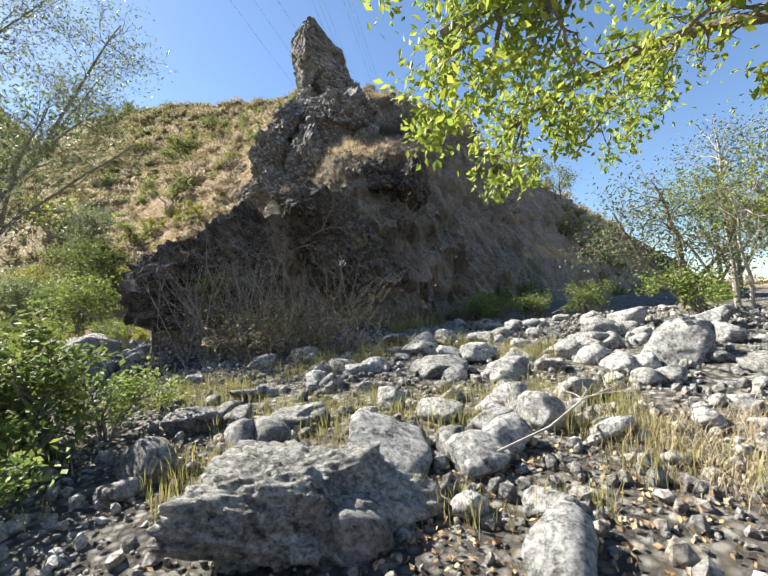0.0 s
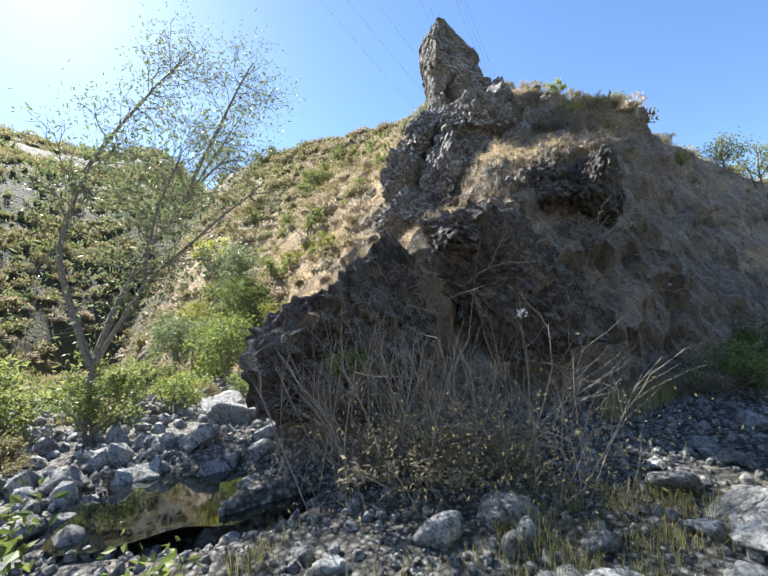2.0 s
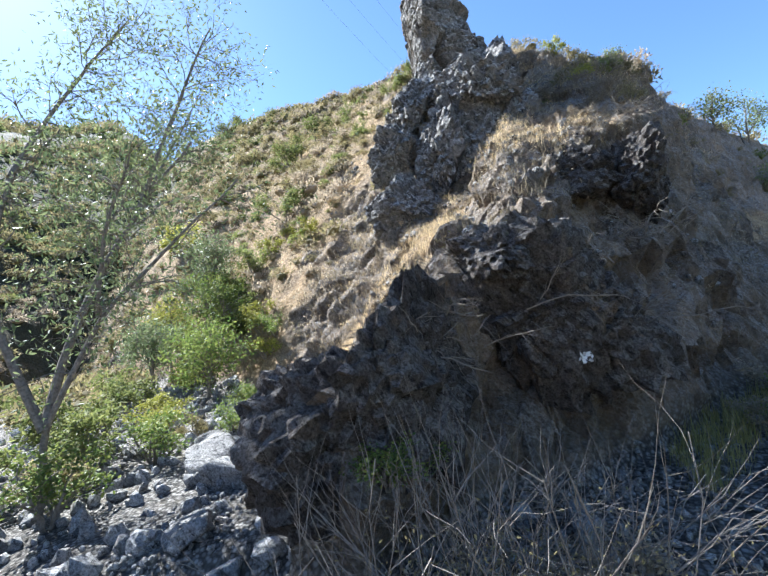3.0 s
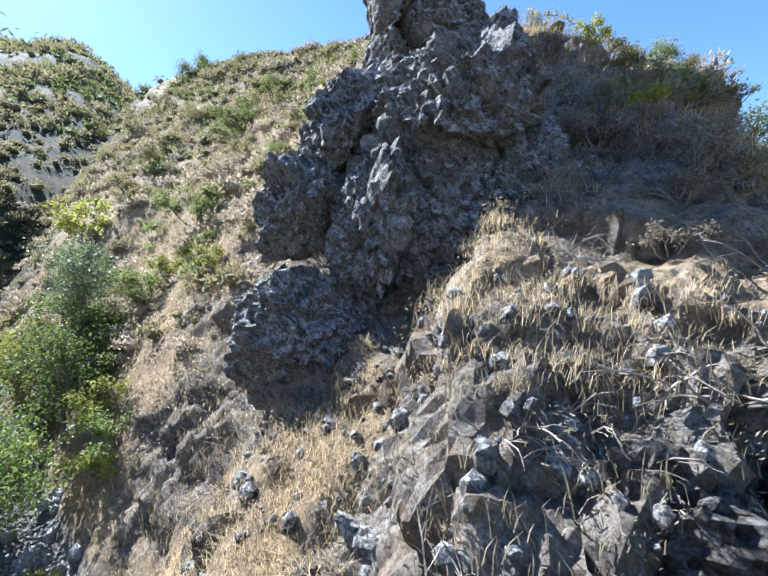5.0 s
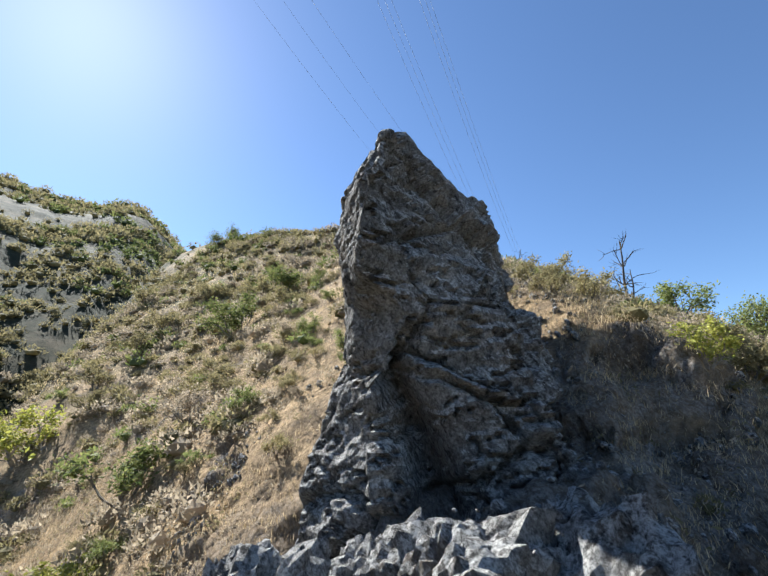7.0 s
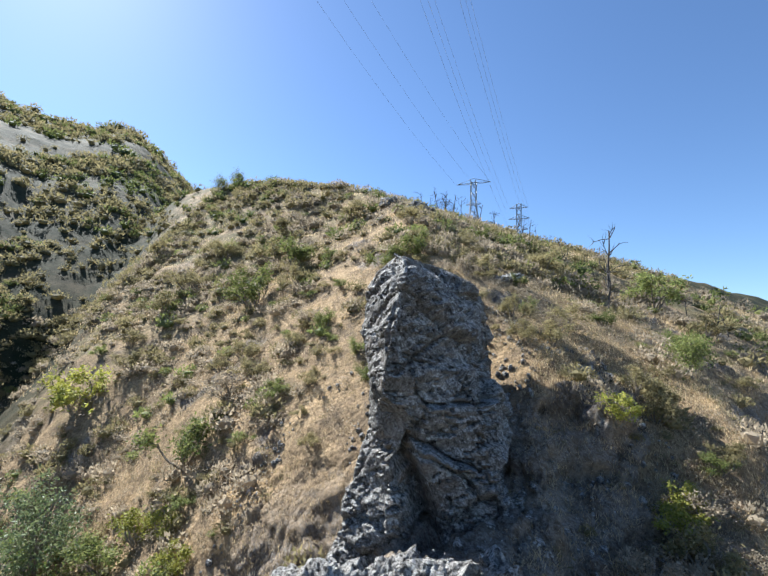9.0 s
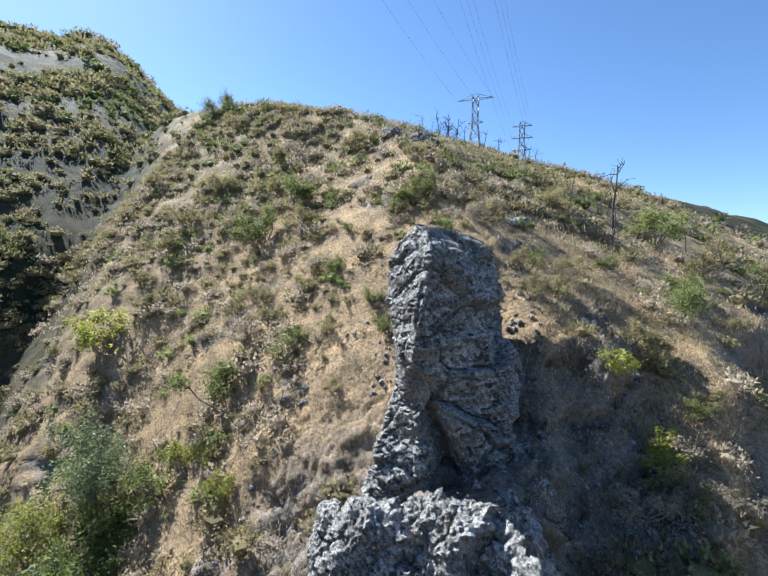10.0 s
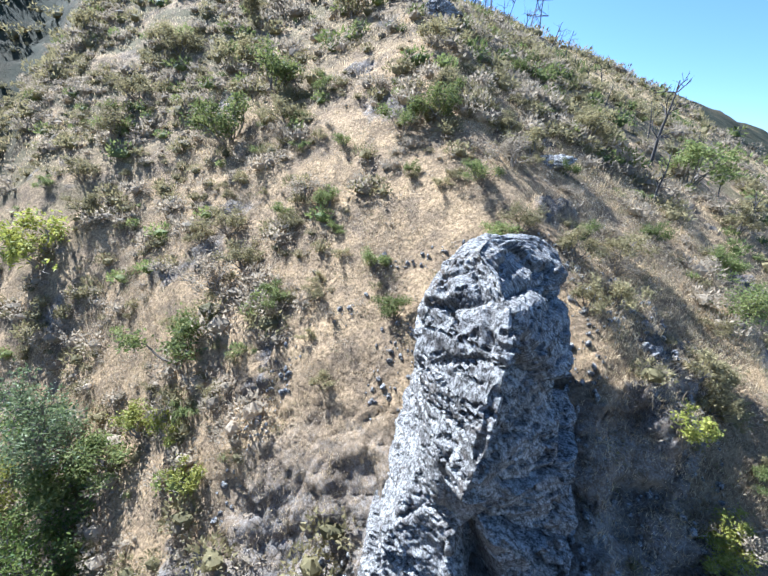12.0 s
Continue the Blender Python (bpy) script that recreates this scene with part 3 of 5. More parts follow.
    # a deep cleft runs down the front beneath the overhanging beds
    cleft = (flat - np.array([-4.95, 24.0, 16.4])) @ np.array([0.943, 0.0, 0.333])
    worn = worn - 0.9 * np.exp(-((cleft / 0.24) ** 2)) * step(flat[:, 2], 11.5, 12.5) * (1 - step(flat[:, 2], 16.2, 17.2)) * step(-nr[:, 1], 0.1, 0.5)
    worn = worn * np.interp(flat[:, 2], [10, 13, 19.5, 20.4, 20.72], [1.0, 1.0, 0.8, 0.5, 0.25])
    flat = flat + nr * worn[:, None]
    pile = Pile()
    i = np.arange(rings - 1)[:, None] * per + np.arange(per)[None]
    j = np.arange(rings - 1)[:, None] * per + (np.arange(per)[None] + 1) % per
    last = (rings - 1) * per
    top = flat[last:].mean(0) + np.array([0, 0, 0.06])
    cap = [[last + k, last + (k + 1) % per, len(flat)] for k in range(per)]
    pile.put(np.vstack([flat, top]), np.stack([i, j, j + per, i + per], -1).reshape(-1, 4), cap)
    t = thing("rock_pinnacle", "tall leaning grey rock pinnacle flecked with pale lichen on the spur", "rock", (-4.6, 27.0, 12.0))
    body = part("body", pile.mesh("pinnacle_body", ROCK), t)
    body.location = (4.6, -27.0, -12.0)
    knob = part("knob", rock_mesh("knob", 5, 0.9, ROCK, 5, 9, 0.2, (0.9, 1.1, 0.5)), t, "rounded overhanging knob of rock")
    knob.location = Vector((-4.45, 28.6, 19.8)) - t.location
    bulge = part("bulge", rock_mesh("bulge", 8, 1.25, ROCK, 5, 16, 0.12, (0.9, 1.0, 0.9)), t, "jutting lower bulge of rock")
    bulge.location = Vector((-2.95, 25.9, 13.7)) - t.location
    return t


pinnacle()

# ---- outcrops on the spur and the bluff: place, size, squash, turn, stone ----
OUTCROPS = [
    ((-5.0, 12.0, 3.0), 1.6, (1.0, 0.8, 0.95), 0.3, BROWN_ROCK), ((-4.2, 12.5, 3.4), 1.6, (1.1, 0.7, 1.0), 1.2, BROWN_ROCK), ((-2.3, 13.8, 4.3), 1.5, (0.9, 0.8, 1.1), 0.5, BROWN_ROCK),
    ((-2.9, 13.7, 5.3), 1.0, (1.2, 0.8, 0.7), 2.0, BROWN_ROCK), ((-1.5, 14.7, 3.6), 1.6, (1.0, 0.8, 1.0), 0.9, BROWN_ROCK), ((-5.1, 11.8, 1.6), 1.0, (1.3, 0.8, 0.8), 0.2, BROWN_ROCK),
    ((-2.9, 15.1, 5.3), 1.0, (0.8, 1.0, 0.8), 0.4, ROCK), ((-2.3, 16.4, 5.1), 1.05, (1.0, 0.9, 0.9), 1.7, ROCK), ((-3.4, 17.9, 5.8), 1.25, (0.9, 1.0, 0.9), 2.6, ROCK),
    ((-1.7, 17.9, 5.0), 1.6, (1.0, 1.0, 0.8), 0.8, BROWN_ROCK), ((-0.9, 18.7, 5.3), 1.7, (1.1, 0.9, 0.9), 0.2, BROWN_ROCK), ((0.3, 20.4, 5.7), 1.5, (1.0, 1.0, 0.9), 1.5, BROWN_ROCK),
    ((-6.2, 20.8, 8.0), 1.5, (1.0, 0.8, 1.0), 0.7, ROCK), ((-5.0, 21.9, 9.9), 1.6, (1.0, 0.7, 1.1), 1.9, ROCK), ((-3.6, 22.4, 10.6), 1.8, (1.0, 0.7, 1.2), 0.1, ROCK),
    ((-5.9, 22.9, 12.7), 1.3, (0.9, 0.8, 1.1), 2.3, ROCK), ((-6.6, 22.3, 10.6), 1.3, (0.9, 0.9, 1.0), 0.9, ROCK), ((-4.3, 22.7, 12.3), 1.1, (0.9, 0.8, 0.9), 1.1, ROCK),
    ((-2.1, 22.9, 10.4), 1.6, (1.0, 0.8, 1.1), 2.8, ROCK), ((-7.4, 21.9, 8.6), 1.0, (1.0, 0.9, 0.9), 0.4, ROCK), ((-6.9, 23.6, 12.0), 1.1, (0.8, 1.0, 1.0), 1.4, ROCK),
    ((-0.6, 33.6, 17.3), 1.1, (0.9, 1.2, 0.8), 0.6, ROCK), ((0.4, 35.6, 17.8), 1.0, (1.1, 0.8, 0.7), 1.6, ROCK), ((-0.3, 31.6, 16.6), 0.9, (0.8, 1.0, 0.9), 2.2, ROCK),
    ((-3.9, 41.0, 21.8), 1.1, (1.4, 0.8, 0.5), 0.3, ROCK), ((-13.0, 55.0, 31.5), 1.6, (1.3, 0.9, 0.7), 0.8, ROCK), ((-0.9, 17.3, 7.1), 1.0, (1.1, 0.8, 0.9), 0.5, BROWN_ROCK), ((0.5, 17.7, 6.8), 1.1, (1.0, 0.8, 1.0), 1.5, BROWN_ROCK),
    ((-17.0, 57.0, 33.5), 1.5, (1.2, 1.0, 0.7), 1.8, ROCK), ((-3.6, 23.2, 13.2), 1.2, (1.0, 0.8, 1.0), 0.7, ROCK), ((-2.6, 23.3, 13.0), 1.3, (0.9, 0.8, 1.1), 2.1, ROCK), ((-3.0, 22.7, 12.2), 1.4, (1.0, 0.9, 1.0), 1.2, ROCK), ((-4.5, 23.3, 13.0), 1.0, (0.9, 0.8, 1.1), 0.3, ROCK),
]
CRAGS = []
for k, (at, size, squash, turn, stone) in enumerate(OUTCROPS):
    ob = new("outcrop", rock_mesh("outcrop", 60 + k, size, stone, 5, 14, 0.2, squash, 0.12, False))
    ob.location, ob.rotation_euler = at, (0.25 * math.sin(k * 2.1), 0.25 * math.cos(k * 1.7), turn)
    tagged(ob, "jagged grey outcrop with pale lichen bedded in the slope" if stone == ROCK else "dark brown outcrop of broken rock in the bluff", "rock", "outcrops along the spur")
    CRAGS.append(ob)

# ---- boulders in the creek: x, y, width, tone ----
BOULDERS = [
    (-0.68, 5.28, 1.07, 0), (0.14, 5.63, 0.99, 1), (0.88, 5.46, 0.62, 1), (0.70, 8.19, 0.79, 0), (0.38, 9.94, 0.82, 1), (1.24, 8.80, 0.68, 1), (1.53, 7.93, 0.65, 1), (1.51, 6.22, 0.64, 1), (-0.84, 6.66, 0.54, 0),
    (2.16, 7.95, 0.49, 1), (2.84, 7.72, 0.56, 1), (3.24, 7.77, 0.56, 1), (2.18, 9.27, 0.57, 1), (1.11, 6.60, 0.35, 1), (-0.33, 8.50, 0.54, 1), (-0.84, 7.81, 0.49, 0), (-1.19, 8.65, 0.52, 1), (0.74, 7.06, 0.33, 1),
    (0.73, 4.99, 0.31, 1), (1.22, 4.92, 0.39, 1), (-0.98, 6.56, 0.59, 0), (-1.70, 7.74, 0.36, 1), (0.04, 6.98, 0.48, 1), (-0.13, 6.50, 0.34, 1), (-1.75, 9.61, 0.65, 0), (-0.57, 8.42, 0.51, 1), (-0.99, 7.81, 0.51, 1),
    (-1.11, 6.21, 0.31, 1), (-0.88, 6.20, 0.23, 1), (-2.11, 6.61, 0.69, 0), (0.42, 9.48, 0.66, 1), (0.86, 10.07, 0.64, 1), (0.88, 8.78, 0.67, 1), (1.55, 10.06, 0.61, 1), (0.82, 7.88, 0.44, 1), (-7.0, 10.9, 0.9, 1),
    (-8.0, 11.4, 1.0, 0), (-7.6, 8.6, 0.6, 0), (-5.4, 9.2, 0.45, 0), (-4.9, 9.0, 0.35, 1), (-5.5, 10.0, 0.5, 1), (2.0, 6.9, 0.6, 1), (2.6, 8.6, 0.6, 1), (3.1, 9.2, 0.7, 1), (1.9, 8.5, 0.5, 1),
    (3.74, 10.04, 0.8, 1), (4.28, 7.34, 0.6, 0), (4.01, 8.21, 1.1, 1), (5.45, 9.95, 0.95, 1), (4.46, 10.82, 0.9, 1), (5.00, 8.88, 0.7, 1), (-8.86, 13.32, 1.5, 0), (-9.94, 14.10, 1.6, 0), (-8.23, 10.24, 0.9, 0),
    (-8.86, 9.46, 0.8, 0), (-7.60, 8.11, 0.7, 0), (-6.88, 7.53, 0.6, 0), (-6.70, 11.88, 0.7, 1), (-6.43, 11.30, 0.6, 1), (-5.53, 11.30, 0.5, 0), (-11.29, 15.11, 1.2, 0), (-12.07, 17.20, 1.1, 0), (-14.03, 19.21, 1.0, 0),
    (-15.00, 20.80, 0.9, 1), (-15.60, 21.60, 0.8, 1), (-17.00, 22.50, 1.1, 1), (-13.02, 18.12, 0.8, 0), (-19.50, 25.00, 1.0, 1),
]
slab = new("slab", rock_mesh("slab", 251, 0.66, SLAB_ROCK, 6, 9, 0.2, (1.15, 0.85, 0.6), 0.06))
slab.location, slab.rotation_euler = floor_at(-0.36, 4.75)[0] + (0, 0, 0.12), (0.12, 0.16, 0.5)
tagged(slab, "low rough grey slab with ochre lichen in the creek bed", "rock")
stones = {}
for tone, mat in ((0, STONE), (1, PALE_STONE)):
    stones[tone] = [rock_mesh("boulder", 200 + 20 * tone + k, 0.55, mat, 4, 11, 0.09, (1.0, 0.8 + 0.04 * k, 0.62 + 0.03 * (k % 4))) for k in range(8)]
for k, (x, y, width, tone) in enumerate(BOULDERS):
    at, _ = floor_at(x, y)
    ob = new("boulder", stones[tone][k % 8])
    ob.location, ob.scale = at + np.array((0, 0, 0.1 * width)), (0.8 * width,) * 3
    ob.rotation_euler = (0.3 * math.sin(k * 1.9), 0.3 * math.cos(k * 2.3), k * 1.31)
    tagged(ob, "bleached pale boulder lying on the dry creek bed" if tone else "weathered grey boulder lying on the creek bed", "boulder", "boulders in the creek bed")

rng = np.random.default_rng(12)
cobble_bits = [rock_mesh("cobble", 300 + k, 0.5, (STONE, PALE_STONE)[k % 2], 3, 9, 0.09, (1.0, 0.85, 0.6)) for k in range(10)]
made = 0
while made < 295:
    x, y = rng.uniform(-8.5, 7.5), rng.uniform(3.2, 14.5)
    thick = math.exp(-(((x - 2.0) / 3.0) ** 2) - ((y - 9.2) / 3.8) ** 2) + 0.25
    if rng.uniform() > thick or land(np.array([x]), np.array([y]))[0] > creek_level(x, y) + 0.5:
        continue
    at, _ = floor_at(x, y)
    w = 0.14 + 0.42 * rng.uniform() ** 2.2
    ob = new("cobble", cobble_bits[(2 * rng.integers(0, 5) + (1 if x > 0.8 or rng.uniform() < 0.3 else 0))])
    ob.location, ob.scale, ob.rotation_euler = at + np.array((0, 0, 0.12 * w)), (w, w, w * rng.uniform(0.8, 1.3)), (rng.uniform(-0.4, 0.4), rng.uniform(-0.4, 0.4), rng.uniform(0, 6.3))
    tagged(ob, "small angular grey cobble on the creek bed", "stone", "cobbles in the creek bed")
    made += 1


def scatter_stones(name, label, n, box, low, high, tones, seed, where):
    """Many small stones in one mesh."""
    r = np.random.default_rng(seed)
    xy = np.c_[r.uniform(box[0], box[1], n), r.uniform(box[2], box[3], n)]
    xy = xy[where(xy[:, 0], xy[:, 1], r)]
    at, nr = floors(xy)
    bm = bmesh.new()
    bmesh.ops.create_icosphere(bm, subdivisions=1, radius=0.5)
    unit = np.array([v.co[:] for v in bm.verts])
    faces = np.array([[v.index for v in f.verts] for f in bm.faces])
    bm.free()
    for tone, mat in enumerate(tones):
        pile = Pile()
        for p in at[tone :: len(tones)]:
            w = low + (high - low) * r.uniform() ** 3
            turn = np.array(Euler(r.uniform(0, 6.3, 3)).to_matrix())
            pile.put((unit * r.uniform(0.75, 1.15, unit.shape) * (1, 0.8, 0.6)) @ turn.T * w + p + (0, 0, 0.15 * w), None, faces)
        tagged(new(name, pile.mesh(name, mat)), label, "gravel", kind="stuff")


def in_creek(x, y, r):
    return land(x, y) < creek_level(x, y) + 0.35


scatter_stones("creek_gravel", "loose grey gravel and small stones in the creek bed", 14000, (-9, 8, 2.4, 15.5), 0.04, 0.2, (GRAVEL, STONE), 3, in_creek)
scatter_stones("far_creek_gravel", "pale stones along the upper creek", 2600, (-24, -8, 8, 27), 0.12, 0.7, (STONE, PALE_STONE), 4, in_creek)
scatter_stones("scree", "broken grey scree and rubble on the spur", 5200, (-13, 2, 15, 34), 0.06, 0.34, (ROCK,), 5, lambda x, y, r: (land(x, y) > 3.5) & (fbm(np.c_[x, y, 0 * x] * 0.4, 3, 9) > -0.05))

# ---- the pool ----
pool_me = Pile()
th = np.linspace(0, 2 * math.pi, 48, endpoint=False)
rad = 1 + 0.25 * np.sin(3 * th + 0.4) + 0.12 * np.sin(7 * th)
edge = np.c_[-6.4 + 2.2 * rad * np.cos(th), 9.8 + 1.35 * rad * np.sin(th), np.full(48, 1.14)]
pool_me.put(np.vstack([edge, [[-6.4, 9.8, 1.14]]]), None, [[k, (k + 1) % 48, 48] for k in range(48)])
tagged(new("creek_pool", pool_me.mesh("creek_pool", water_material())), "still dark pool of creek water mirroring the sky", "pool", kind="structure")


# ---- shrubs ----
def shrub_meshes(seed, height, width, leaf, stem, size, count, stems=7, aspect=0.45, hollow=0.35):
    """Stems that fan from one foot, with small leaves round their twigs."""
    r = np.random.default_rng(seed)
    wood, crown, tips = Pile(), Pile(), []
    for k in range(stems):
        a = 2 * math.pi * k / stems + r.uniform(-0.3, 0.3)
        out = r.uniform(0.15, 1.0)
        way = (math.cos(a) * out * width / height, math.sin(a) * out * width / height, 1.0)
        grow(r, wood, (0.05 * math.cos(a), 0.05 * math.sin(a), -0.12), way, height * r.uniform(0.45, 0.7), 0.022 * height, 2, tips, 2, 0.16, 0.03, 0.5, 3)
    tips = np.array(tips)
    tips = tips[tips[:, 2] > height * hollow * 0.6]
    at = tips[r.integers(0, len(tips), count)] + r.normal(size=(count, 3)) * 0.07 * height
    leaves(crown, r, at, size, aspect)
    return wood.mesh("branchwork", stem), crown.mesh("foliage", leaf)


KINDS = {
    "green": ("dense green chaparral shrub on the dry slope", [shrub_meshes(20 + k, 1.5, 1.1, GREEN, BARK, 0.10, 2000) for k in range(3)]),
    "olive": ("olive brown dried shrub on the grassy slope", [shrub_meshes(30 + k, 1.0, 1.0, OLIVE, BARK, 0.075, 1500) for k in range(3)]),
    "grey": ("grey dry sage bush on the slope", [shrub_meshes(40 + k, 0.8, 0.8, GREY, DRY, 0.06, 1200, 9) for k in range(3)]),
    "yellow": ("bright yellow-green leafy bush", [shrub_meshes(50 + k, 1.2, 0.8, YELLOW, DRY, 0.10, 1400) for k in range(2)]),
    "creek": ("fresh green leafy bush beside the creek", [shrub_meshes(56 + k, 1.6, 0.9, NETTLE, BARK, 0.085, 1700, 9, 0.6) for k in range(2)]),
}
shrub_count = 0


def shrub(kind, x, y, scale=1.0, group="", tall=0.78):
    global shrub_count
    label, forms = KINDS[kind]
    wood, crown = forms[shrub_count % len(forms)]
    at, _ = floor_at(x, y)
    t = thing("shrub", label, "shrub", at, group or "shrubs on the slope")
    t.rotation_euler, t.scale = (0, 0, shrub_count * 2.4), (scale, scale, scale * tall)
    part("branchwork", wood, t)
    part("foliage", crown, t)
    shrub_count += 1
    return t


# those that stand out: kind, x, y, scale
for kind, x, y, scale in [
    ("green", -24.6, 44.2, 2.8), ("olive", -19.7, 43.7, 2.5), ("green", -18.2, 31.5, 2.2), ("olive", -35.7, 44.8, 3.3), ("olive", -35.2, 41.4, 2.5), ("grey", -18, 34.1, 2.8), ("green", -14, 32.7, 0.9), ("olive", -29.2, 52.8, 3.3),
    ("olive", -40.2, 55.7, 3.3), ("olive", -52.2, 58, 3.3), ("olive", -0.5, 35.8, 1.6), ("yellow", 0.4, 29, 1.0), ("olive", 1.9, 31.3, 1.4), ("olive", -1.1, 49.3, 3.0), ("green", 7.9, 55.9, 2.9), ("yellow", -33.5, 36.4, 3.6),
    ("yellow", -18.4, 29.4, 1.7), ("olive", -9.6, 42.1, 1.8), ("olive", 9.8, 50.9, 2.5), ("green", -22.8, 47.4, 2.9), ("green", -11, 40.4, 1.5), ("green", -9.2, 40.6, 1.6), ("olive", -16.9, 34.9, 2.0), ("grey", -5.4, 37.8, 2.3),
    ("olive", -20.9, 36.6, 1.7), ("grey", -18.9, 42.3, 1.8), ("olive", -37.4, 49.1, 3.3), ("grey", -13.4, 43.8, 2.0), ("grey", -15.1, 37.8, 2.0), ("olive", -11.7, 47.6, 2.5), ("olive", -1, 51.3, 2.2), ("olive", -37.5, 54.5, 3.3),
    ("olive", -33.3, 59.8, 3.3), ("olive", -20.6, 55.7, 3.3), ("yellow", -16.7, 29.2, 1.4), ("yellow", -14.3, 27.6, 1.3),
    ("yellow", 1.3, 27.6, 0.95), ("yellow", 1.7, 28.2, 0.8), ("olive", 2.2, 32.2, 1.7), ("olive", 1.4, 31.6, 1.3), ("green", 5.6, 41.5, 1.2), ("olive", -4.6, 40.8, 2.0), ("olive", -6.0, 41.4, 1.6), ("olive", -19.2, 36.8, 2.0), ("olive", -32.0, 39.4, 2.2),
    ("olive", -2.2, 31.2, 1.2), ("olive", -1.2, 32.2, 1.4), ("grey", -0.9, 34.6, 1.4), ("olive", -2.6, 33.6, 1.5), ("yellow", -15.6, 23.6, 1.7), ("yellow", -14.6, 22.4, 1.3), ("creek", -14.2, 22.9, 1.1),
    ("green", -17.9, 24.9, 1.9), ("creek", -18.8, 25.8, 2.1), ("green", -20.2, 26.9, 2.2), ("creek", -21.5, 27.5, 2.0), ("green", -19.2, 28.6, 1.7), ("yellow", -20.6, 23.4, 1.7), ("green", -22.6, 26.0, 2.0), ("creek", -23.6, 29.0, 2.2),
    ("grey", -0.7, 24.7, 1.5), ("grey", -0.4, 24.0, 1.3), ("grey", -4.9, 21.3, 0.7), ("grey", -4.2, 21.2, 0.8), ("grey", 1.9, 28.1, 1.5), ("grey", -1.0, 23.9, 1.2), ("olive", 1.7, 26.8, 1.5), ("grey", 0.6, 25.9, 1.4), ("grey", -1.6, 22.4, 0.9),
    ("grey", -2.6, 20.6, 0.8), ("grey", 0.4, 23.2, 1.1), ("grey", 1.4, 24.5, 1.2), ("yellow", 0.7, 24.2, 0.8), ("grey", 0.3, 21.0, 1.0), ("grey", 0.9, 22.0, 1.3), ("grey", -0.2, 19.8, 0.8), ("grey", 1.2, 22.9, 1.4), ("olive", 2.0, 25.0, 1.2), ("grey", -2.2, 21.2, 0.8), ("grey", -3.1, 21.0, 0.7), ("grey", -1.3, 20.9, 0.8), ("olive", 1.6, 21.9, 1.0), ("grey", 2.8, 27.0, 1.1), ("olive", 3.6, 30.2, 1.0),
    ("creek", -11.5, 11.3, 1.2), ("olive", -12.8, 12.3, 1.4), ("green", -14.2, 13.2, 1.6), ("creek", -12.1, 14.1, 1.2), ("green", -16.1, 14.7, 1.8), ("olive", -11.0, 9.5, 1.2), ("green", -13.7, 10.2, 1.6), ("green", -17.3, 11.8, 2.0), ("creek", -10.9, 15.8, 0.9), ("yellow", -10.5, 16.7, 0.8), ("yellow", -11.0, 17.7, 0.7),
    ("creek", 3.0, 16.6, 0.9), ("grey", 1.8, 15.1, 1.2), ("creek", 2.2, 14.7, 0.8), ("grey", 1.3, 15.7, 1.0), ("creek", 4.5, 21.0, 1.2), ("grey", 2.8, 15.6, 1.2), ("creek", 3.6, 13.9, 0.7), ("creek", 4.6, 13.2, 0.8), ("creek", 6.3, 11.4, 1.0),
    ("creek", -3.2, 5.7, 0.95), ("creek", -3.8, 5.2, 1.15), ("creek", -3.8, 6.2, 1.15), ("creek", -3.0, 6.4, 0.7), ("creek", -4.5, 5.8, 1.3), ("creek", -3.3, 4.9, 0.85),
    ("grey", -3.0, 10.3, 1.5), ("grey", -2.3, 10.5, 1.4), ("grey", -1.8, 10.9, 1.2), ("grey", -3.6, 10.4, 1.2), ("grey", 2.6, 17.6, 1.5), ("creek", 2.2, 16.2, 0.7),
    ("yellow", -13.5, 19.7, 0.9), ("grey", -9.2, 16.9, 1.0), ("grey", -10.1, 18.0, 1.1), ("creek", -12.2, 18.7, 1.0), ("yellow", -16.4, 17.7, 1.4), ("green", -19.1, 18.7, 1.6), ("yellow", -14.5, 16.4, 1.2), ("olive", -12.5, 15.8, 1.0),
    ("green", -22.4, 20.4, 1.5), ("creek", -4.2, 11.0, 0.6), ("grey", -5.6, 13.1, 0.6),
]:
    shrub(kind, x, y, scale)

# the rest of the slope's scrub
rng = np.random.default_rng(77)
made = 0
while made < 115:
    x, y = rng.uniform(-46, 14), rng.uniform(22, 74)
    p = np.array([[x, y, 0.0]])
    if vnoise(p * 0.16, 61)[0] + 0.25 * rng.uniform() < 0.52 or abs(x + 4.6) < 4.2 and y < 31.5 or land(p[:, 0], p[:, 1])[0] < 6:
        continue
    pick = rng.uniform()
    shrub("olive" if pick < 0.55 else "grey" if pick < 0.8 else "green", x, y, 0.45 + 0.95 * rng.uniform() ** 1.6, tall=rng.uniform(0.6, 0.85))
    made += 1


for k in range(95):
    x, y = rng.uniform(-27, -2), rng.uniform(28.5, 46)
    if abs(x + 4.6) < 3.4 and y < 31.5:
        continue
    shrub(("olive", "grey", "olive", "green")[k % 4], x, y, rng.uniform(0.5, 1.1), tall=rng.uniform(0.55, 0.8))


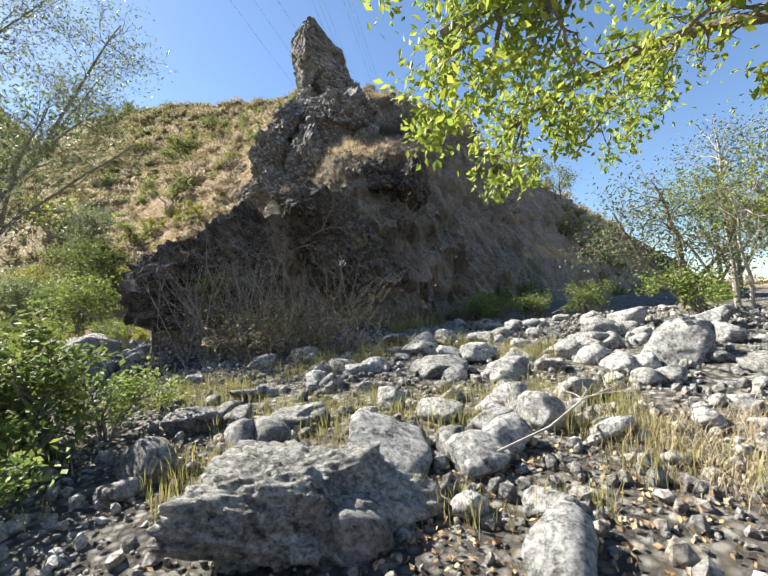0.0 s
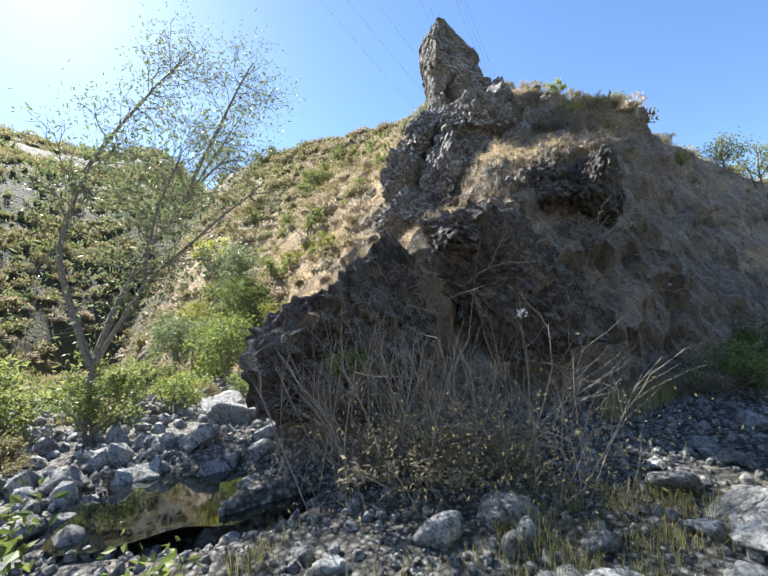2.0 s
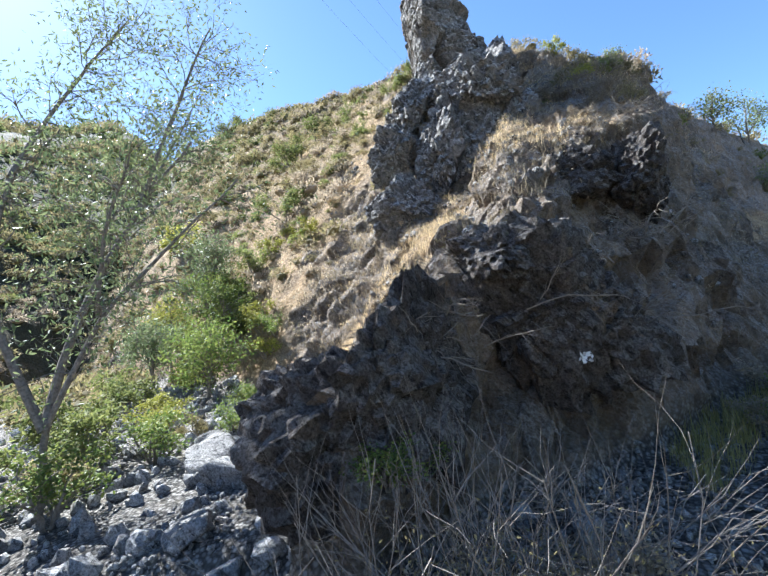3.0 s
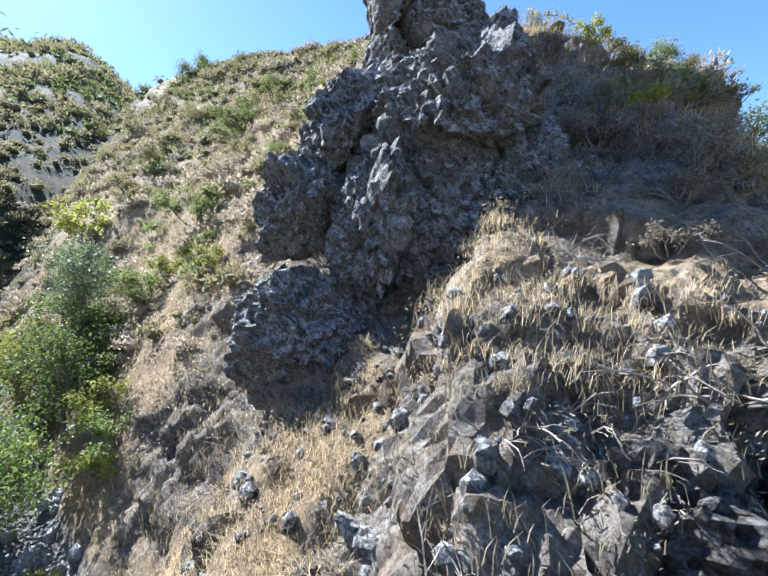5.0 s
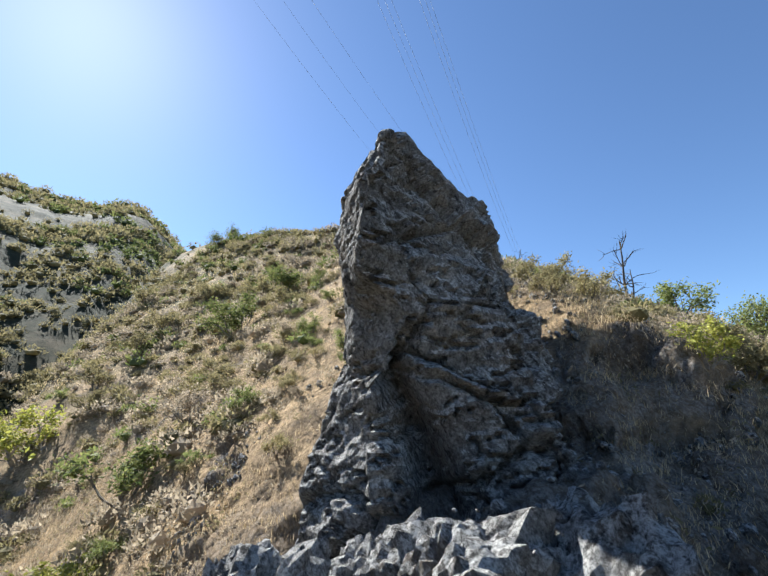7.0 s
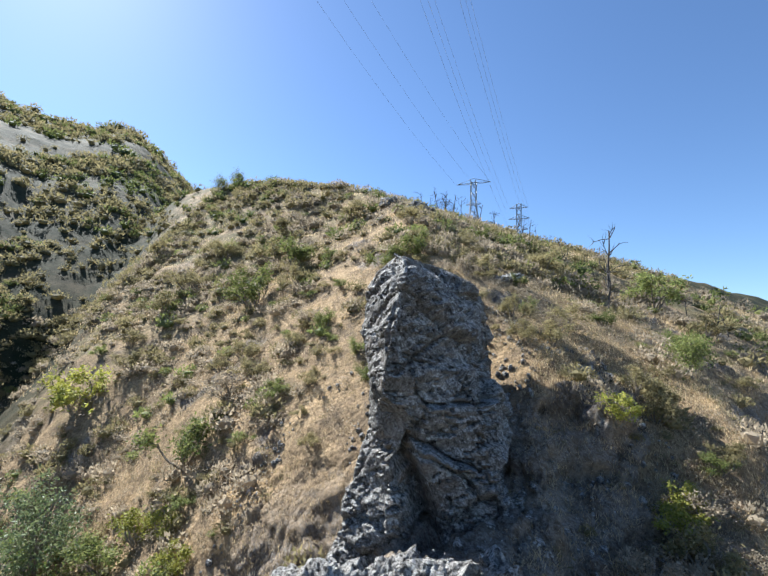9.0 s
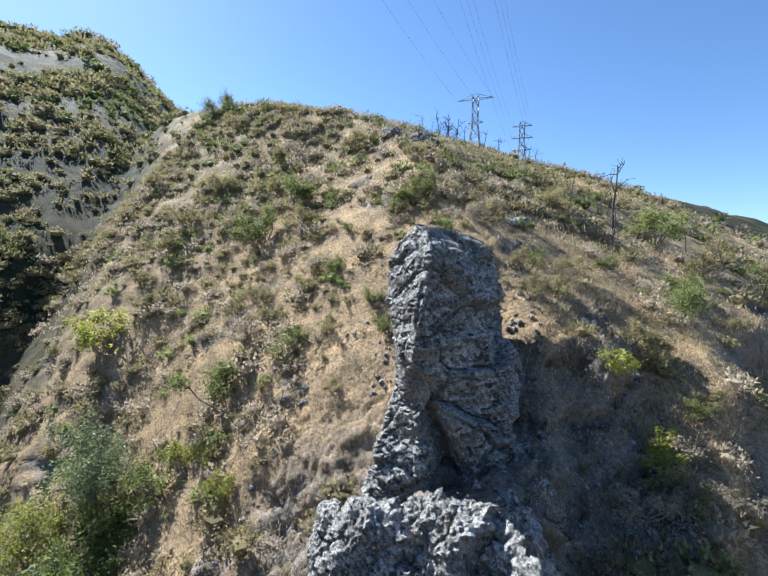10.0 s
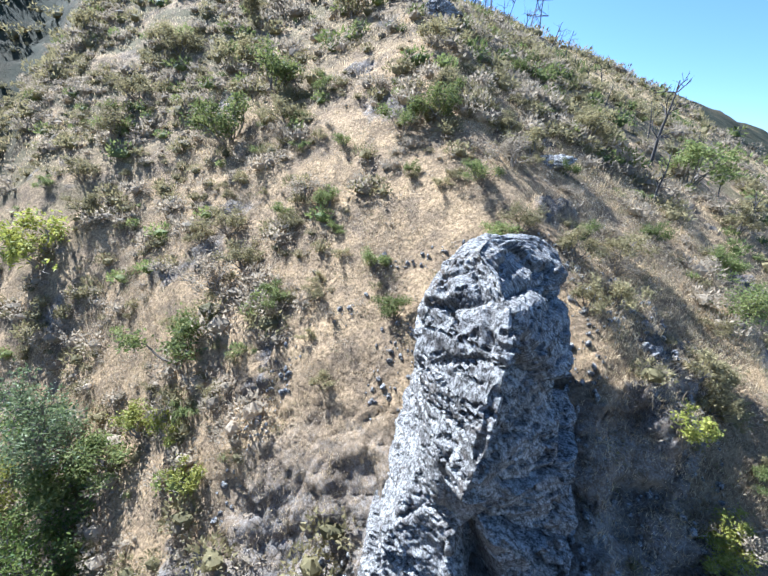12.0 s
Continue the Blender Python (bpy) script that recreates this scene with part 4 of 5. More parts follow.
def low_herbs():
    """Knee-high grey and brown herbs between the shrubs."""
    r = np.random.default_rng(15)
    for leaf, n in ((GREY, 6500), (OLIVE, 3600)):
        pile = Pile()
        xy = np.vstack([np.c_[r.uniform(-30, 6, n - 900), r.uniform(11, 52, n - 900)], np.c_[r.uniform(-7.5, 2.0, 900), r.uniform(12.5, 24, 900)]])
        xy = xy[(land(xy[:, 0], xy[:, 1]) > 4) & ~((np.abs(xy[:, 0] + 4.7) < 2.3) & (xy[:, 1] > 23) & (xy[:, 1] < 30.2)) & (vnoise(np.c_[xy * 0.25, 0 * xy[:, 0]], 72) + 0.4 * r.uniform(size=n) > 0.5)]
        at, _ = floors(xy)
        s = r.uniform(0.12, 0.45, len(at)) * np.where(at[:, 1] < 22, 0.5, 1.0)
        s = np.repeat(s, 26)
        a = np.repeat(at, 26, 0) + r.normal(size=(len(s), 3)) * np.array([0.55, 0.55, 0.32]) * s[:, None] + np.array([0, 0, 0.35]) * s[:, None]
        leaves(pile, r, a, 0.3 * s, 0.3)
        tagged(new("dry_herbs", pile.mesh("dry_herbs", leaf)), "low dry grey herbs scattered over the slope", "herbs", kind="stuff")


low_herbs()


HEART = bmesh.new()
bmesh.ops.create_icosphere(HEART, subdivisions=1, radius=1.0)
HEART_AT = np.array([v.co[:] for v in HEART.verts])
HEART_FACES = np.array([[v.index for v in f.verts] for f in HEART.faces])
HEART.free()


def mounds(pile, r, at, size, flat, count, leaf):
    """Domed bushes: a lumpy dark heart and count small pointed leaves round each."""
    n, m = len(at), len(HEART_AT)
    lumps = r.uniform(0.3, 0.6, (n, m, 1))
    wide = np.stack([r.uniform(0.8, 1.25, n), r.uniform(0.8, 1.25, n), np.full(n, flat)], -1)
    v = at[:, None] + HEART_AT[None] * lumps * (wide * size[:, None])[:, None] + (0, 0, 1) * (0.3 * flat * size)[:, None, None]
    pile.put(v.reshape(-1, 3), None, (np.arange(n)[:, None, None] * m + HEART_FACES[None]).reshape(-1, 3))
    a = r.normal(size=(n, count, 3))
    a[:, :, 2] = np.abs(a[:, :, 2]) - 0.25
    a /= np.linalg.norm(a, axis=2)[:, :, None]
    root = (at[:, None] + a * r.uniform(0.55, 0.95, (n, count, 1)) * (wide * size[:, None])[:, None] + (0, 0, 1) * (0.3 * flat * size)[:, None, None]).reshape(-1, 3)
    long = (leaf * np.repeat(size, count) * r.uniform(0.6, 1.4, n * count))[:, None]
    way = a.reshape(-1, 3) * 0.8 + r.normal(size=(n * count, 3)) * 0.6 + (0, 0, 0.5)
    way /= np.linalg.norm(way, axis=1)[:, None]
    side = np.cross(way, r.normal(size=way.shape))
    side /= np.linalg.norm(side, axis=1)[:, None] + 1e-9
    tri = np.stack([root - side * long * 0.28, root + side * long * 0.28, root + way * long], 1)
    pile.put(tri.reshape(-1, 3), None, np.arange(3 * n * count).reshape(-1, 3))


def low_scrub():
    """Low domed scrub that mottles the middle of the slope."""
    r = np.random.default_rng(19)
    for leaf, n in ((OLIVE, 1500), (GREY, 1700), (GREEN, 200)):
        pile = Pile()
        xy = np.c_[r.uniform(-58, 9, n), r.uniform(24, 58, n)]
        xy = xy[~((np.abs(xy[:, 0] + 4.6) < 3.6) & (xy[:, 1] < 31.5)) & ((xy[:, 0] < -2) | (r.uniform(size=n) < 0.3)) & (vnoise(np.c_[xy * 0.2, 0 * xy[:, 0]], 83) + 0.45 * r.uniform(size=n) > 0.66)]
        at, _ = floors(xy)
        mounds(pile, r, at, 0.2 + 0.8 * r.uniform(size=len(at)) ** 1.8, 0.75, 170, 0.2)
        tagged(new("low_scrub", pile.mesh("low_scrub", leaf)), "low domed dry scrub over the middle slope", "scrub", kind="stuff")


low_scrub()


def far_scrub():
    """The scrub that clothes the upper hill and the mountain behind."""
    r = np.random.default_rng(5)
    for leaf, seed, n in ((OLIVE, 1, 2800), (GREY, 2, 2400), (GREEN, 3, 1100)):
        pile = Pile()
        xy = np.c_[r.uniform(-62, 45, n), r.uniform(46, 125, n)]
        wide = np.c_[r.uniform(-330, -30, n), r.uniform(10, 270, n)]
        gully = np.c_[r.uniform(-85, -24, n // 2), r.uniform(0, 62, n // 2)]
        gully = gully[-0.545 * (gully[:, 0] + 2) - 0.839 * (gully[:, 1] - 14) > 4]
        wooded = np.c_[r.uniform(-150, -36, 3 * n), r.uniform(10, 130, 3 * n)]
        wooded = wooded[36 - 1.245 * (wooded[:, 0] + 39) - wooded[:, 1] > 0][: n // 2]
        xy = np.vstack([xy] if leaf == GREY else [xy, wide, wooded, gully])
        xy = xy[vnoise(np.c_[xy * 0.09, 0 * xy[:, 0]], 61 + seed) + 0.35 * r.uniform(size=len(xy)) > (0.56 if leaf != GREEN else 0.66)]
        keep = (xy[:, 0] * 0.8 + 0.25 * (xy[:, 1] - 45) < 4) | (r.uniform(size=len(xy)) < 0.35)
        at, _ = floors(xy[keep])
        dist = np.hypot(at[:, 0] + 3, at[:, 1] - 15)
        size = (0.35 + 0.95 * r.uniform(size=len(at)) ** 1.5) * np.interp(dist, [30, 90, 200, 340], [1.0, 1.3, 3.0, 4.6])
        near = dist < 80
        mounds(pile, r, at[near], size[near], 0.75, 110, 0.22)
        mounds(pile, r, at[~near], size[~near], 0.8, 40, 0.32)
        tagged(new("far_chaparral", pile.mesh("far_chaparral", leaf)), "low dry chaparral covering the upper hillside", "scrub", kind="stuff")


far_scrub()


# ---- grass ----
def grass(name, label, material, n, box, height, width, per, seed, where, lean=0.35, spread=0.08):
    r = np.random.default_rng(seed)
    xy = np.c_[r.uniform(box[0], box[1], n), r.uniform(box[2], box[3], n)]
    xy = xy[where(xy[:, 0], xy[:, 1], r)]
    at, nr = floors(xy)
    at = at[nr > 0.42]
    pile = Pile()
    blades(pile, r, at, r.uniform(height[0], height[1], len(at)), width, lean, per, spread)
    return tagged(new(name, pile.mesh(name, material)), label, "grass", kind="stuff")


def patch(x, y, scale, seed):
    return vnoise(np.c_[x * scale, y * scale, 0 * x], seed)


def on_hill(x, y):
    return land(x, y) > creek_level(x, y) + 0.8


def off_pinnacle(x, y):
    return ~((np.abs(x + 4.7) < 2.3) & (y > 23.3) & (y < 30.2))


# both hill grasses skip the pinnacle's painted shadow, so its dark ground shows
grass("dry_hill_grass", "short golden dry grass over the hillside", STRAW, 42000, (-30, 14, 12, 52), (0.08, 0.26), 0.012, 6, 1, lambda x, y, r: on_hill(x, y) & off_pinnacle(x, y) & ~((np.abs(x + 1.6) < 2.6) & (y > 20.5) & (y < 29)) & ~((x > -7.5) & (x < 2.5) & (y < 24.5)) & (patch(x, y, 0.28, 3) + 0.35 * r.uniform(size=len(x)) > 0.62), 0.9, 0.14)
grass("faded_hill_grass", "grey brown dead grass and herbs over the spur", FADED, 42000, (-26, 8, 10, 46), (0.1, 0.3), 0.011, 6, 2, lambda x, y, r: on_hill(x, y) & off_pinnacle(x, y) & ~((np.abs(x + 1.6) < 2.6) & (y > 20.5) & (y < 29)) & (patch(x, y, 0.3, 9) + 0.3 * r.uniform(size=len(x)) > 0.6), 0.7, 0.12)
grass("ledge_grass", "long golden grass on the ledges of the bluff", STRAW, 11000, (-9.5, 1.5, 13, 24.5), (0.1, 0.26), 0.006, 9, 3, lambda x, y, r: on_hill(x, y) & (((np.hypot(x + 6.0, (y - 17.6) * 0.7) < 2.4) & (r.uniform(size=len(x)) < 0.8)) | ((np.hypot((x + 2.7) * 0.7, y - 19.9) < 0.75) & (r.uniform(size=len(x)) < 0.7)) | ((np.hypot((x + 1.6) * 0.55, y - 18.1) < 0.8) & (r.uniform(size=len(x)) < 0.7)) | ((np.hypot((x + 0.9) * 0.6, (y - 19.4) * 0.9) < 1.4) & (r.uniform(size=len(x)) < 0.18) & (patch(x, y, 0.9, 51) > 0.5))), 1.0, 0.09)
grass("creek_grass", "yellow-green grass tufts among the creek stones", LUSH, 2300, (-5.0, 2.6, 4.8, 10.4), (0.1, 0.34), 0.007, 10, 4, lambda x, y, r: in_creek(x, y, r) & (patch(x, y, 0.9, 14) + 0.2 * r.uniform(size=len(x)) > 0.6) & (np.hypot(x + 6.4, y - 9.8) > 2.6), 0.4, 0.06)
grass("bank_grass", "pale dry grass on the creek bank", FADED, 1100, (1.6, 5.2, 3.2, 6.2), (0.08, 0.26), 0.006, 10, 5, lambda x, y, r: (patch(x, y, 0.7, 31) > 0.4), 1.0, 0.1)
grass("shoulder_grass", "golden dry grass on the shoulder beside the pinnacle", STRAW, 9000, (-2.2, 6, 22.5, 37), (0.06, 0.17), 0.009, 7, 8, lambda x, y, r: off_pinnacle(x, y) & (patch(x, y, 0.5, 23) + 0.3 * r.uniform(size=len(x)) > 0.5), 1.1, 0.14)
grass("far_hill_grass", "golden dry grass over the far hillside", STRAW, 26000, (-60, 40, 42, 110), (0.12, 0.34), 0.035, 5, 6, lambda x, y, r: on_hill(x, y) & (patch(x, y, 0.12, 3) + 0.3 * r.uniform(size=len(x)) > 0.6), 0.5, 0.35)
grass("shade_grass", "pale green grass on the sheltered bank", LUSH, 2200, (-0.5, 6, 12, 19), (0.2, 0.5), 0.012, 9, 7, lambda x, y, r: (np.abs(-0.83 * x + 0.56 * y - 8.7) < 1.1) & (r.uniform(size=len(x)) < 0.8), 0.4, 0.07)


def leaf_litter():
    r = np.random.default_rng(8)
    xy = np.c_[r.normal(0.7, 1.2, 2600), r.normal(4.9, 0.9, 2600)]
    xy = xy[np.hypot(xy[:, 0] - 0.56, xy[:, 1] - 2.3) > 0.8]
    at, _ = floors(xy)
    pile = Pile()
    leaves(pile, r, at + (0, 0, 0.02), 0.04, 0.7, 0.0, np.array([[0.0, 0.0, 0.0]]))
    tagged(new("leaf_litter", pile.mesh("leaf_litter", LITTER)), "brown fallen leaves on the creek bed", "leaves", kind="stuff")


leaf_litter()


# ---- the thicket of bare stems before the bluff ----
def thicket():
    r = np.random.default_rng(91)
    at, _ = floor_at(-2.9, 10.3)
    t = thing("bare_thicket", "tangle of bare bleached stems before the dark bluff", "bush", at)
    for k in range(105):
        pile, tips = Pile(), []
        x, y = r.normal(0.2, 0.95), r.normal(0.2, 0.45)
        way = (x * 0.25 + r.normal(0, 0.4), r.normal(-0.05, 0.25), 1.0)
        length = r.uniform(0.9, 2.2)
        grow(r, pile, (x, y, -0.1), way, length, 0.009, 1, tips, 6, 0.14, 0.0, 0.5, 4)
        part("stem", pile.mesh("stem", STEM), t)
    green, at2 = Pile(), r.normal(size=(4200, 3)) * (1.0, 0.45, 0.35) + (0.5, -0.3, 0.45)
    leaves(green, r, at2, 0.05, 0.4)
    part("foliage", green.mesh("foliage", OLIVE), t, "sparse olive leaves low in the thicket")


thicket()


def dead_brush(x, y, z, size, seed, label, spread=1.0):
    """Dry twigs that hang over a ledge."""
    r = np.random.default_rng(seed)
    pile, tips = Pile(), []
    for k in range(26):
        a = r.uniform(0, 6.3)
        grow(r, pile, (r.normal(0, 0.3 * size), r.normal(0, 0.2 * size), -0.1), (math.cos(a) * spread, math.sin(a) * spread, r.uniform(0.1, 0.9)), size * r.uniform(0.5, 1.0), 0.012, 1, tips, 4, 0.2, -0.08, 0.55, 4)
    ob = new("dead_brush", pile.mesh("dead_brush", DRY))
    ob.location = (x, y, z)
    return tagged(ob, label, "brush", "dead brush on the bluff")


for k, (x, y, size) in enumerate([(-1.3, 17.2, 0.7), (-0.6, 17.6, 0.65), (-2.0, 17.3, 0.6), (0.1, 18.2, 0.7), (-4.3, 12.6, 1.1), (-2.6, 13.0, 1.0), (-3.2, 13.3, 1.3), (-4.6, 12.7, 1.2), (-1.9, 14.8, 1.1), (-5.8, 12.6, 1.0), (-0.9, 15.2, 1.3), (0.0, 16.9, 1.2), (-2.5, 16.2, 0.9), (0.9, 19.4, 1.0), (-5.5, 14.7, 0.9), (-7.2, 19.6, 0.9), (-8.0, 21.2, 0.9), (-6.8, 17.0, 0.7), (1.3, 21.6, 1.1), (-1.7, 19.9, 0.9), (-3.7, 14.7, 0.8)]):
    at, _ = floor_at(x, y)
    dead_brush(x, y, at[2], size, 400 + k, "dead tangled brush hanging on the rocky bluff")

# ---- pale feather-like scrap on the shaded bank, and the fallen branch ----
bpy.context.view_layer.update()
start, way = Vector((-1.05, 9.0, 2.95)), Vector((-1.0, 7.2, 0.92)).normalized()
reach = []
for ob in [ground] + CRAGS:
    back = ob.matrix_world.inverted()
    hit, at, _, _ = ob.ray_cast(back @ start, back.to_3x3() @ way)
    if hit:
        reach.append((ob.matrix_world @ at - start).length)
at = np.array(start + way * (min(reach) - 0.02))
scrap = Pile()
leaves(scrap, np.random.default_rng(4), np.repeat(at[None], 26, 0) + np.random.default_rng(5).normal(size=(26, 3)) * 0.05, 0.1, 0.5)
tagged(new("white_scrap", scrap.mesh("white_scrap", plain("white_scrap", (0.8, 0.8, 0.78)))), "small white scrap caught on the dark bank", "litter")
r = np.random.default_rng(6)
stick, tips = Pile(), []
p, _ = floor_at(0.75, 5.3)
q, _ = floor_at(2.3, 6.3)
tube(stick, np.array([p + (0, 0, 0.1), 0.6 * p + 0.4 * q + (0.05, -0.08, 0.2), 0.3 * p + 0.7 * q + (0, 0.05, 0.26), q + (0, 0, 0.3)]), [0.011, 0.01, 0.008, 0.005], 6)
for k in range(6):
    grow(r, stick, p + (q - p) * r.uniform(0.3, 1) + (0, 0, 0.3), r.normal(size=3) + (1, 1, 0.4), 0.4, 0.005, 1, tips, 3, 0.15, 0, 0.6, 4)
tagged(new("fallen_branch", stick.mesh("fallen_branch", WEATHERED)), "bleached fallen branch across the boulders", "branch")


# ---- trees ----
def tree(name, label, limbs, seed, leaf, size, count, aspect=0.5, droop=0.3, bark=None, clump=0.16, kids=4, reach=1.0):
    """Limbs given as lines of points with a radius; twigs and leaves grow from their outer halves."""
    r = np.random.default_rng(seed)
    wood, crown, tips = Pile(), Pile(), []
    foot = np.array(limbs[0][0][0], float)
    for pts, radius, leafy in limbs:
        pts = np.array(pts, float) - foot
        s = np.linspace(0, 1, 5 * len(pts))
        knots = np.linspace(0, 1, len(pts))
        fine = np.stack([np.interp(s, knots, pts[:, k]) for k in range(3)], -1)
        fine[1:-1] += r.normal(size=(len(fine) - 2, 3)) * 0.05
        for _ in range(2):
            fine[1:-1] = 0.5 * fine[1:-1] + 0.25 * (fine[:-2] + fine[2:])
        tube(wood, fine, np.linspace(radius, radius * 0.3, len(fine)), 8)
        for k in range(leafy):
            i = int(r.uniform(0.35, 1.0) * (len(fine) - 2))
            d = fine[i + 1] - fine[i]
            grow(r, wood, fine[i], d / np.linalg.norm(d) + r.normal(size=3) * 0.75, reach * r.uniform(0.5, 1.1), radius * 0.25, 2, tips, kids, 0.22, -0.03, 0.62, 4)
    tips = np.array(tips)
    at = tips[r.integers(0, len(tips), count)] + r.normal(size=(count, 3)) * clump
    leaves(crown, r, at, size, aspect, droop)
    t = thing(name, label, "tree", foot)
    part("trunk", wood.mesh("trunk", bark or BARK), t)
    part("crown", crown.mesh("crown", leaf), t)
    return t


def g(x, y, up=-0.1):
    return tuple(floor_at(x, y)[0] + (0, 0, up))


tree("sycamore_tree", "broad green tree leaning its leafy limb over the creek", [
    ([g(6.98, 6.28), (6.62, 6.47, 2.93), (5.54, 6.86, 4.87), (3.92, 7.15, 5.79), (2.48, 7.24, 5.94), (1.04, 7.34, 5.47)], 0.17, 26),
    ([(5.54, 6.86, 4.87), (4.28, 8.11, 5.50), (3.02, 8.69, 5.23), (2.12, 8.88, 4.76)], 0.09, 16),
    ([(3.92, 7.15, 5.79), (2.48, 7.53, 6.82), (1.40, 7.53, 7.11), (0.59, 7.44, 6.72)], 0.07, 18),
    ([(6.62, 6.47, 2.93), (6.44, 7.53, 5.47), (5.54, 8.31, 7.23), (3.92, 8.50, 7.82)], 0.1, 20),
    ([(2.48, 7.24, 5.94), (1.76, 7.24, 5.56), (1.13, 7.24, 5.08), (0.95, 7.24, 4.79)], 0.035, 9),
    ([(6.44, 7.53, 5.47), (5.18, 9.08, 6.11), (4.28, 9.85, 5.57), (3.56, 10.24, 4.63)], 0.06, 16),
    ([(5.54, 6.86, 4.87), (4.64, 6.57, 6.01), (3.56, 6.57, 6.97), (2.66, 6.76, 7.55)], 0.06, 16),
], 501, SYCAMORE, 0.13, 11000, 0.55, 0.5, None, 0.12, 3, 0.8)
tree("slender_tree", "slender pale-barked tree with thin green foliage by the creek", [
    ([g(8.24, 13.23), (8.15, 13.13, 3.79), (8.06, 12.94, 5.89)], 0.07, 18),
    ([g(9.14, 12.55), (8.96, 12.36, 3.56), (8.60, 12.17, 5.47)], 0.06, 16),
    ([g(7.52, 11.78), (7.43, 11.68, 2.77), (7.16, 11.49, 4.10)], 0.045, 14),
], 502, WILLOW, 0.08, 5200, 0.4, 0.3, WEATHERED, 0.16, 3, 0.9)
tree("willow_tree", "grey-green willow leaning over the creek pool", [
    ([g(-12.7, 11.7), (-12.4, 11.9, 3.1), (-11.6, 12.8, 5.4), (-10.5, 14.3, 7.2), (-9.3, 15.4, 8.7)], 0.08, 20),
    ([(-12.4, 11.9, 3.1), (-12.9, 13.4, 6.0), (-12.7, 15.1, 8.6), (-11.6, 16.3, 10.7)], 0.11, 22),
    ([(-12.4, 11.9, 3.1), (-13.8, 11.7, 6.2), (-14.3, 12.8, 9.4), (-14.0, 14.0, 11.8)], 0.1, 20),
    ([(-11.6, 12.8, 5.4), (-10.8, 12.5, 7.1), (-10.0, 12.8, 8.8)], 0.06, 10),
    ([(-12.7, 15.1, 8.6), (-11.9, 16.3, 12.2), (-11.0, 17.2, 14.8)], 0.07, 22),
    ([(-14.3, 12.8, 9.4), (-14.3, 14.8, 13.0), (-13.5, 16.3, 15.6)], 0.07, 22),
    ([(-12.7, 15.1, 8.6), (-13.5, 17.4, 11.6), (-13.2, 18.9, 14.0)], 0.06, 18),
], 503, WILLOW, 0.16, 12000, 0.33, 0.3, None, 0.34, 4, 1.5)
for k, (x, y, h) in enumerate([(-19.2, 24.4, 5.2), (-22.4, 27.8, 6.0), (-25.4, 26.4, 5.6), (-17.0, 21.0, 3.6), (-23.0, 23.0, 4.6)]):
    b = g(x, y)
    tree("creekside_tree", "leafy green tree in the creek gully below the hill", [
        ([b, (x + 0.2, y + 0.1, b[2] + 0.5 * h), (x + 0.5, y + 0.3, b[2] + 0.85 * h)], 0.1, 22),
        ([(x + 0.1, y, b[2] + 0.25 * h), (x - 0.8, y + 0.4, b[2] + 0.6 * h), (x - 1.2, y + 0.5, b[2] + 0.8 * h)], 0.07, 18),
        ([(x + 0.1, y, b[2] + 0.2 * h), (x + 1.0, y - 0.5, b[2] + 0.5 * h), (x + 1.4, y - 0.8, b[2] + 0.7 * h)], 0.07, 18),
    ], 510 + k, (NETTLE, WILLOW, YELLOW)[k % 3], 0.16, 4200, 0.5, 0.2, None, 0.22, 3, 1.1)
for k, (x, y, h) in enumerate([(9.6, 15.8, 4.6), (11.4, 17.5, 5.4), (6.6, 12.6, 3.6), (9.0, 11.5, 4.4)]):
    b = g(x, y)
    tree("bank_tree", "thin-leaved green tree on the far creek bank", [
        ([b, (x + 0.1, y, b[2] + 0.5 * h), (x - 0.2, y + 0.2, b[2] + 0.9 * h)], 0.08, 22),
        ([(x, y, b[2] + 0.15 * h), (x - 0.9, y + 0.2, b[2] + 0.5 * h), (x - 1.2, y + 0.3, b[2] + 0.75 * h)], 0.05, 16),
        ([(x, y, b[2] + 0.15 * h), (x + 0.9, y - 0.4, b[2] + 0.45 * h), (x + 1.2, y - 0.5, b[2] + 0.7 * h)], 0.05, 16),
    ], 540 + k, WILLOW if k % 3 else SYCAMORE, 0.10, 3000, 0.45, 0.2, BARK, 0.22, 3, 1.0)
b = g(4.5, 36.2)
tree("small_tree", "small green oak standing alone on the dry grass", [
    ([b, (4.45, 36.2, b[2] + 0.9), (4.5, 36.2, b[2] + 1.7)], 0.07, 14), ([(4.45, 36.2, b[2] + 0.8), (4.0, 36.3, b[2] + 1.5)], 0.04, 9), ([(4.45, 36.2, b[2] + 0.8), (5.0, 36.0, b[2] + 1.5)], 0.04, 9),
], 520, GREEN, 0.10, 2400, 0.5, 0.1, None, 0.14, 3, 0.55)
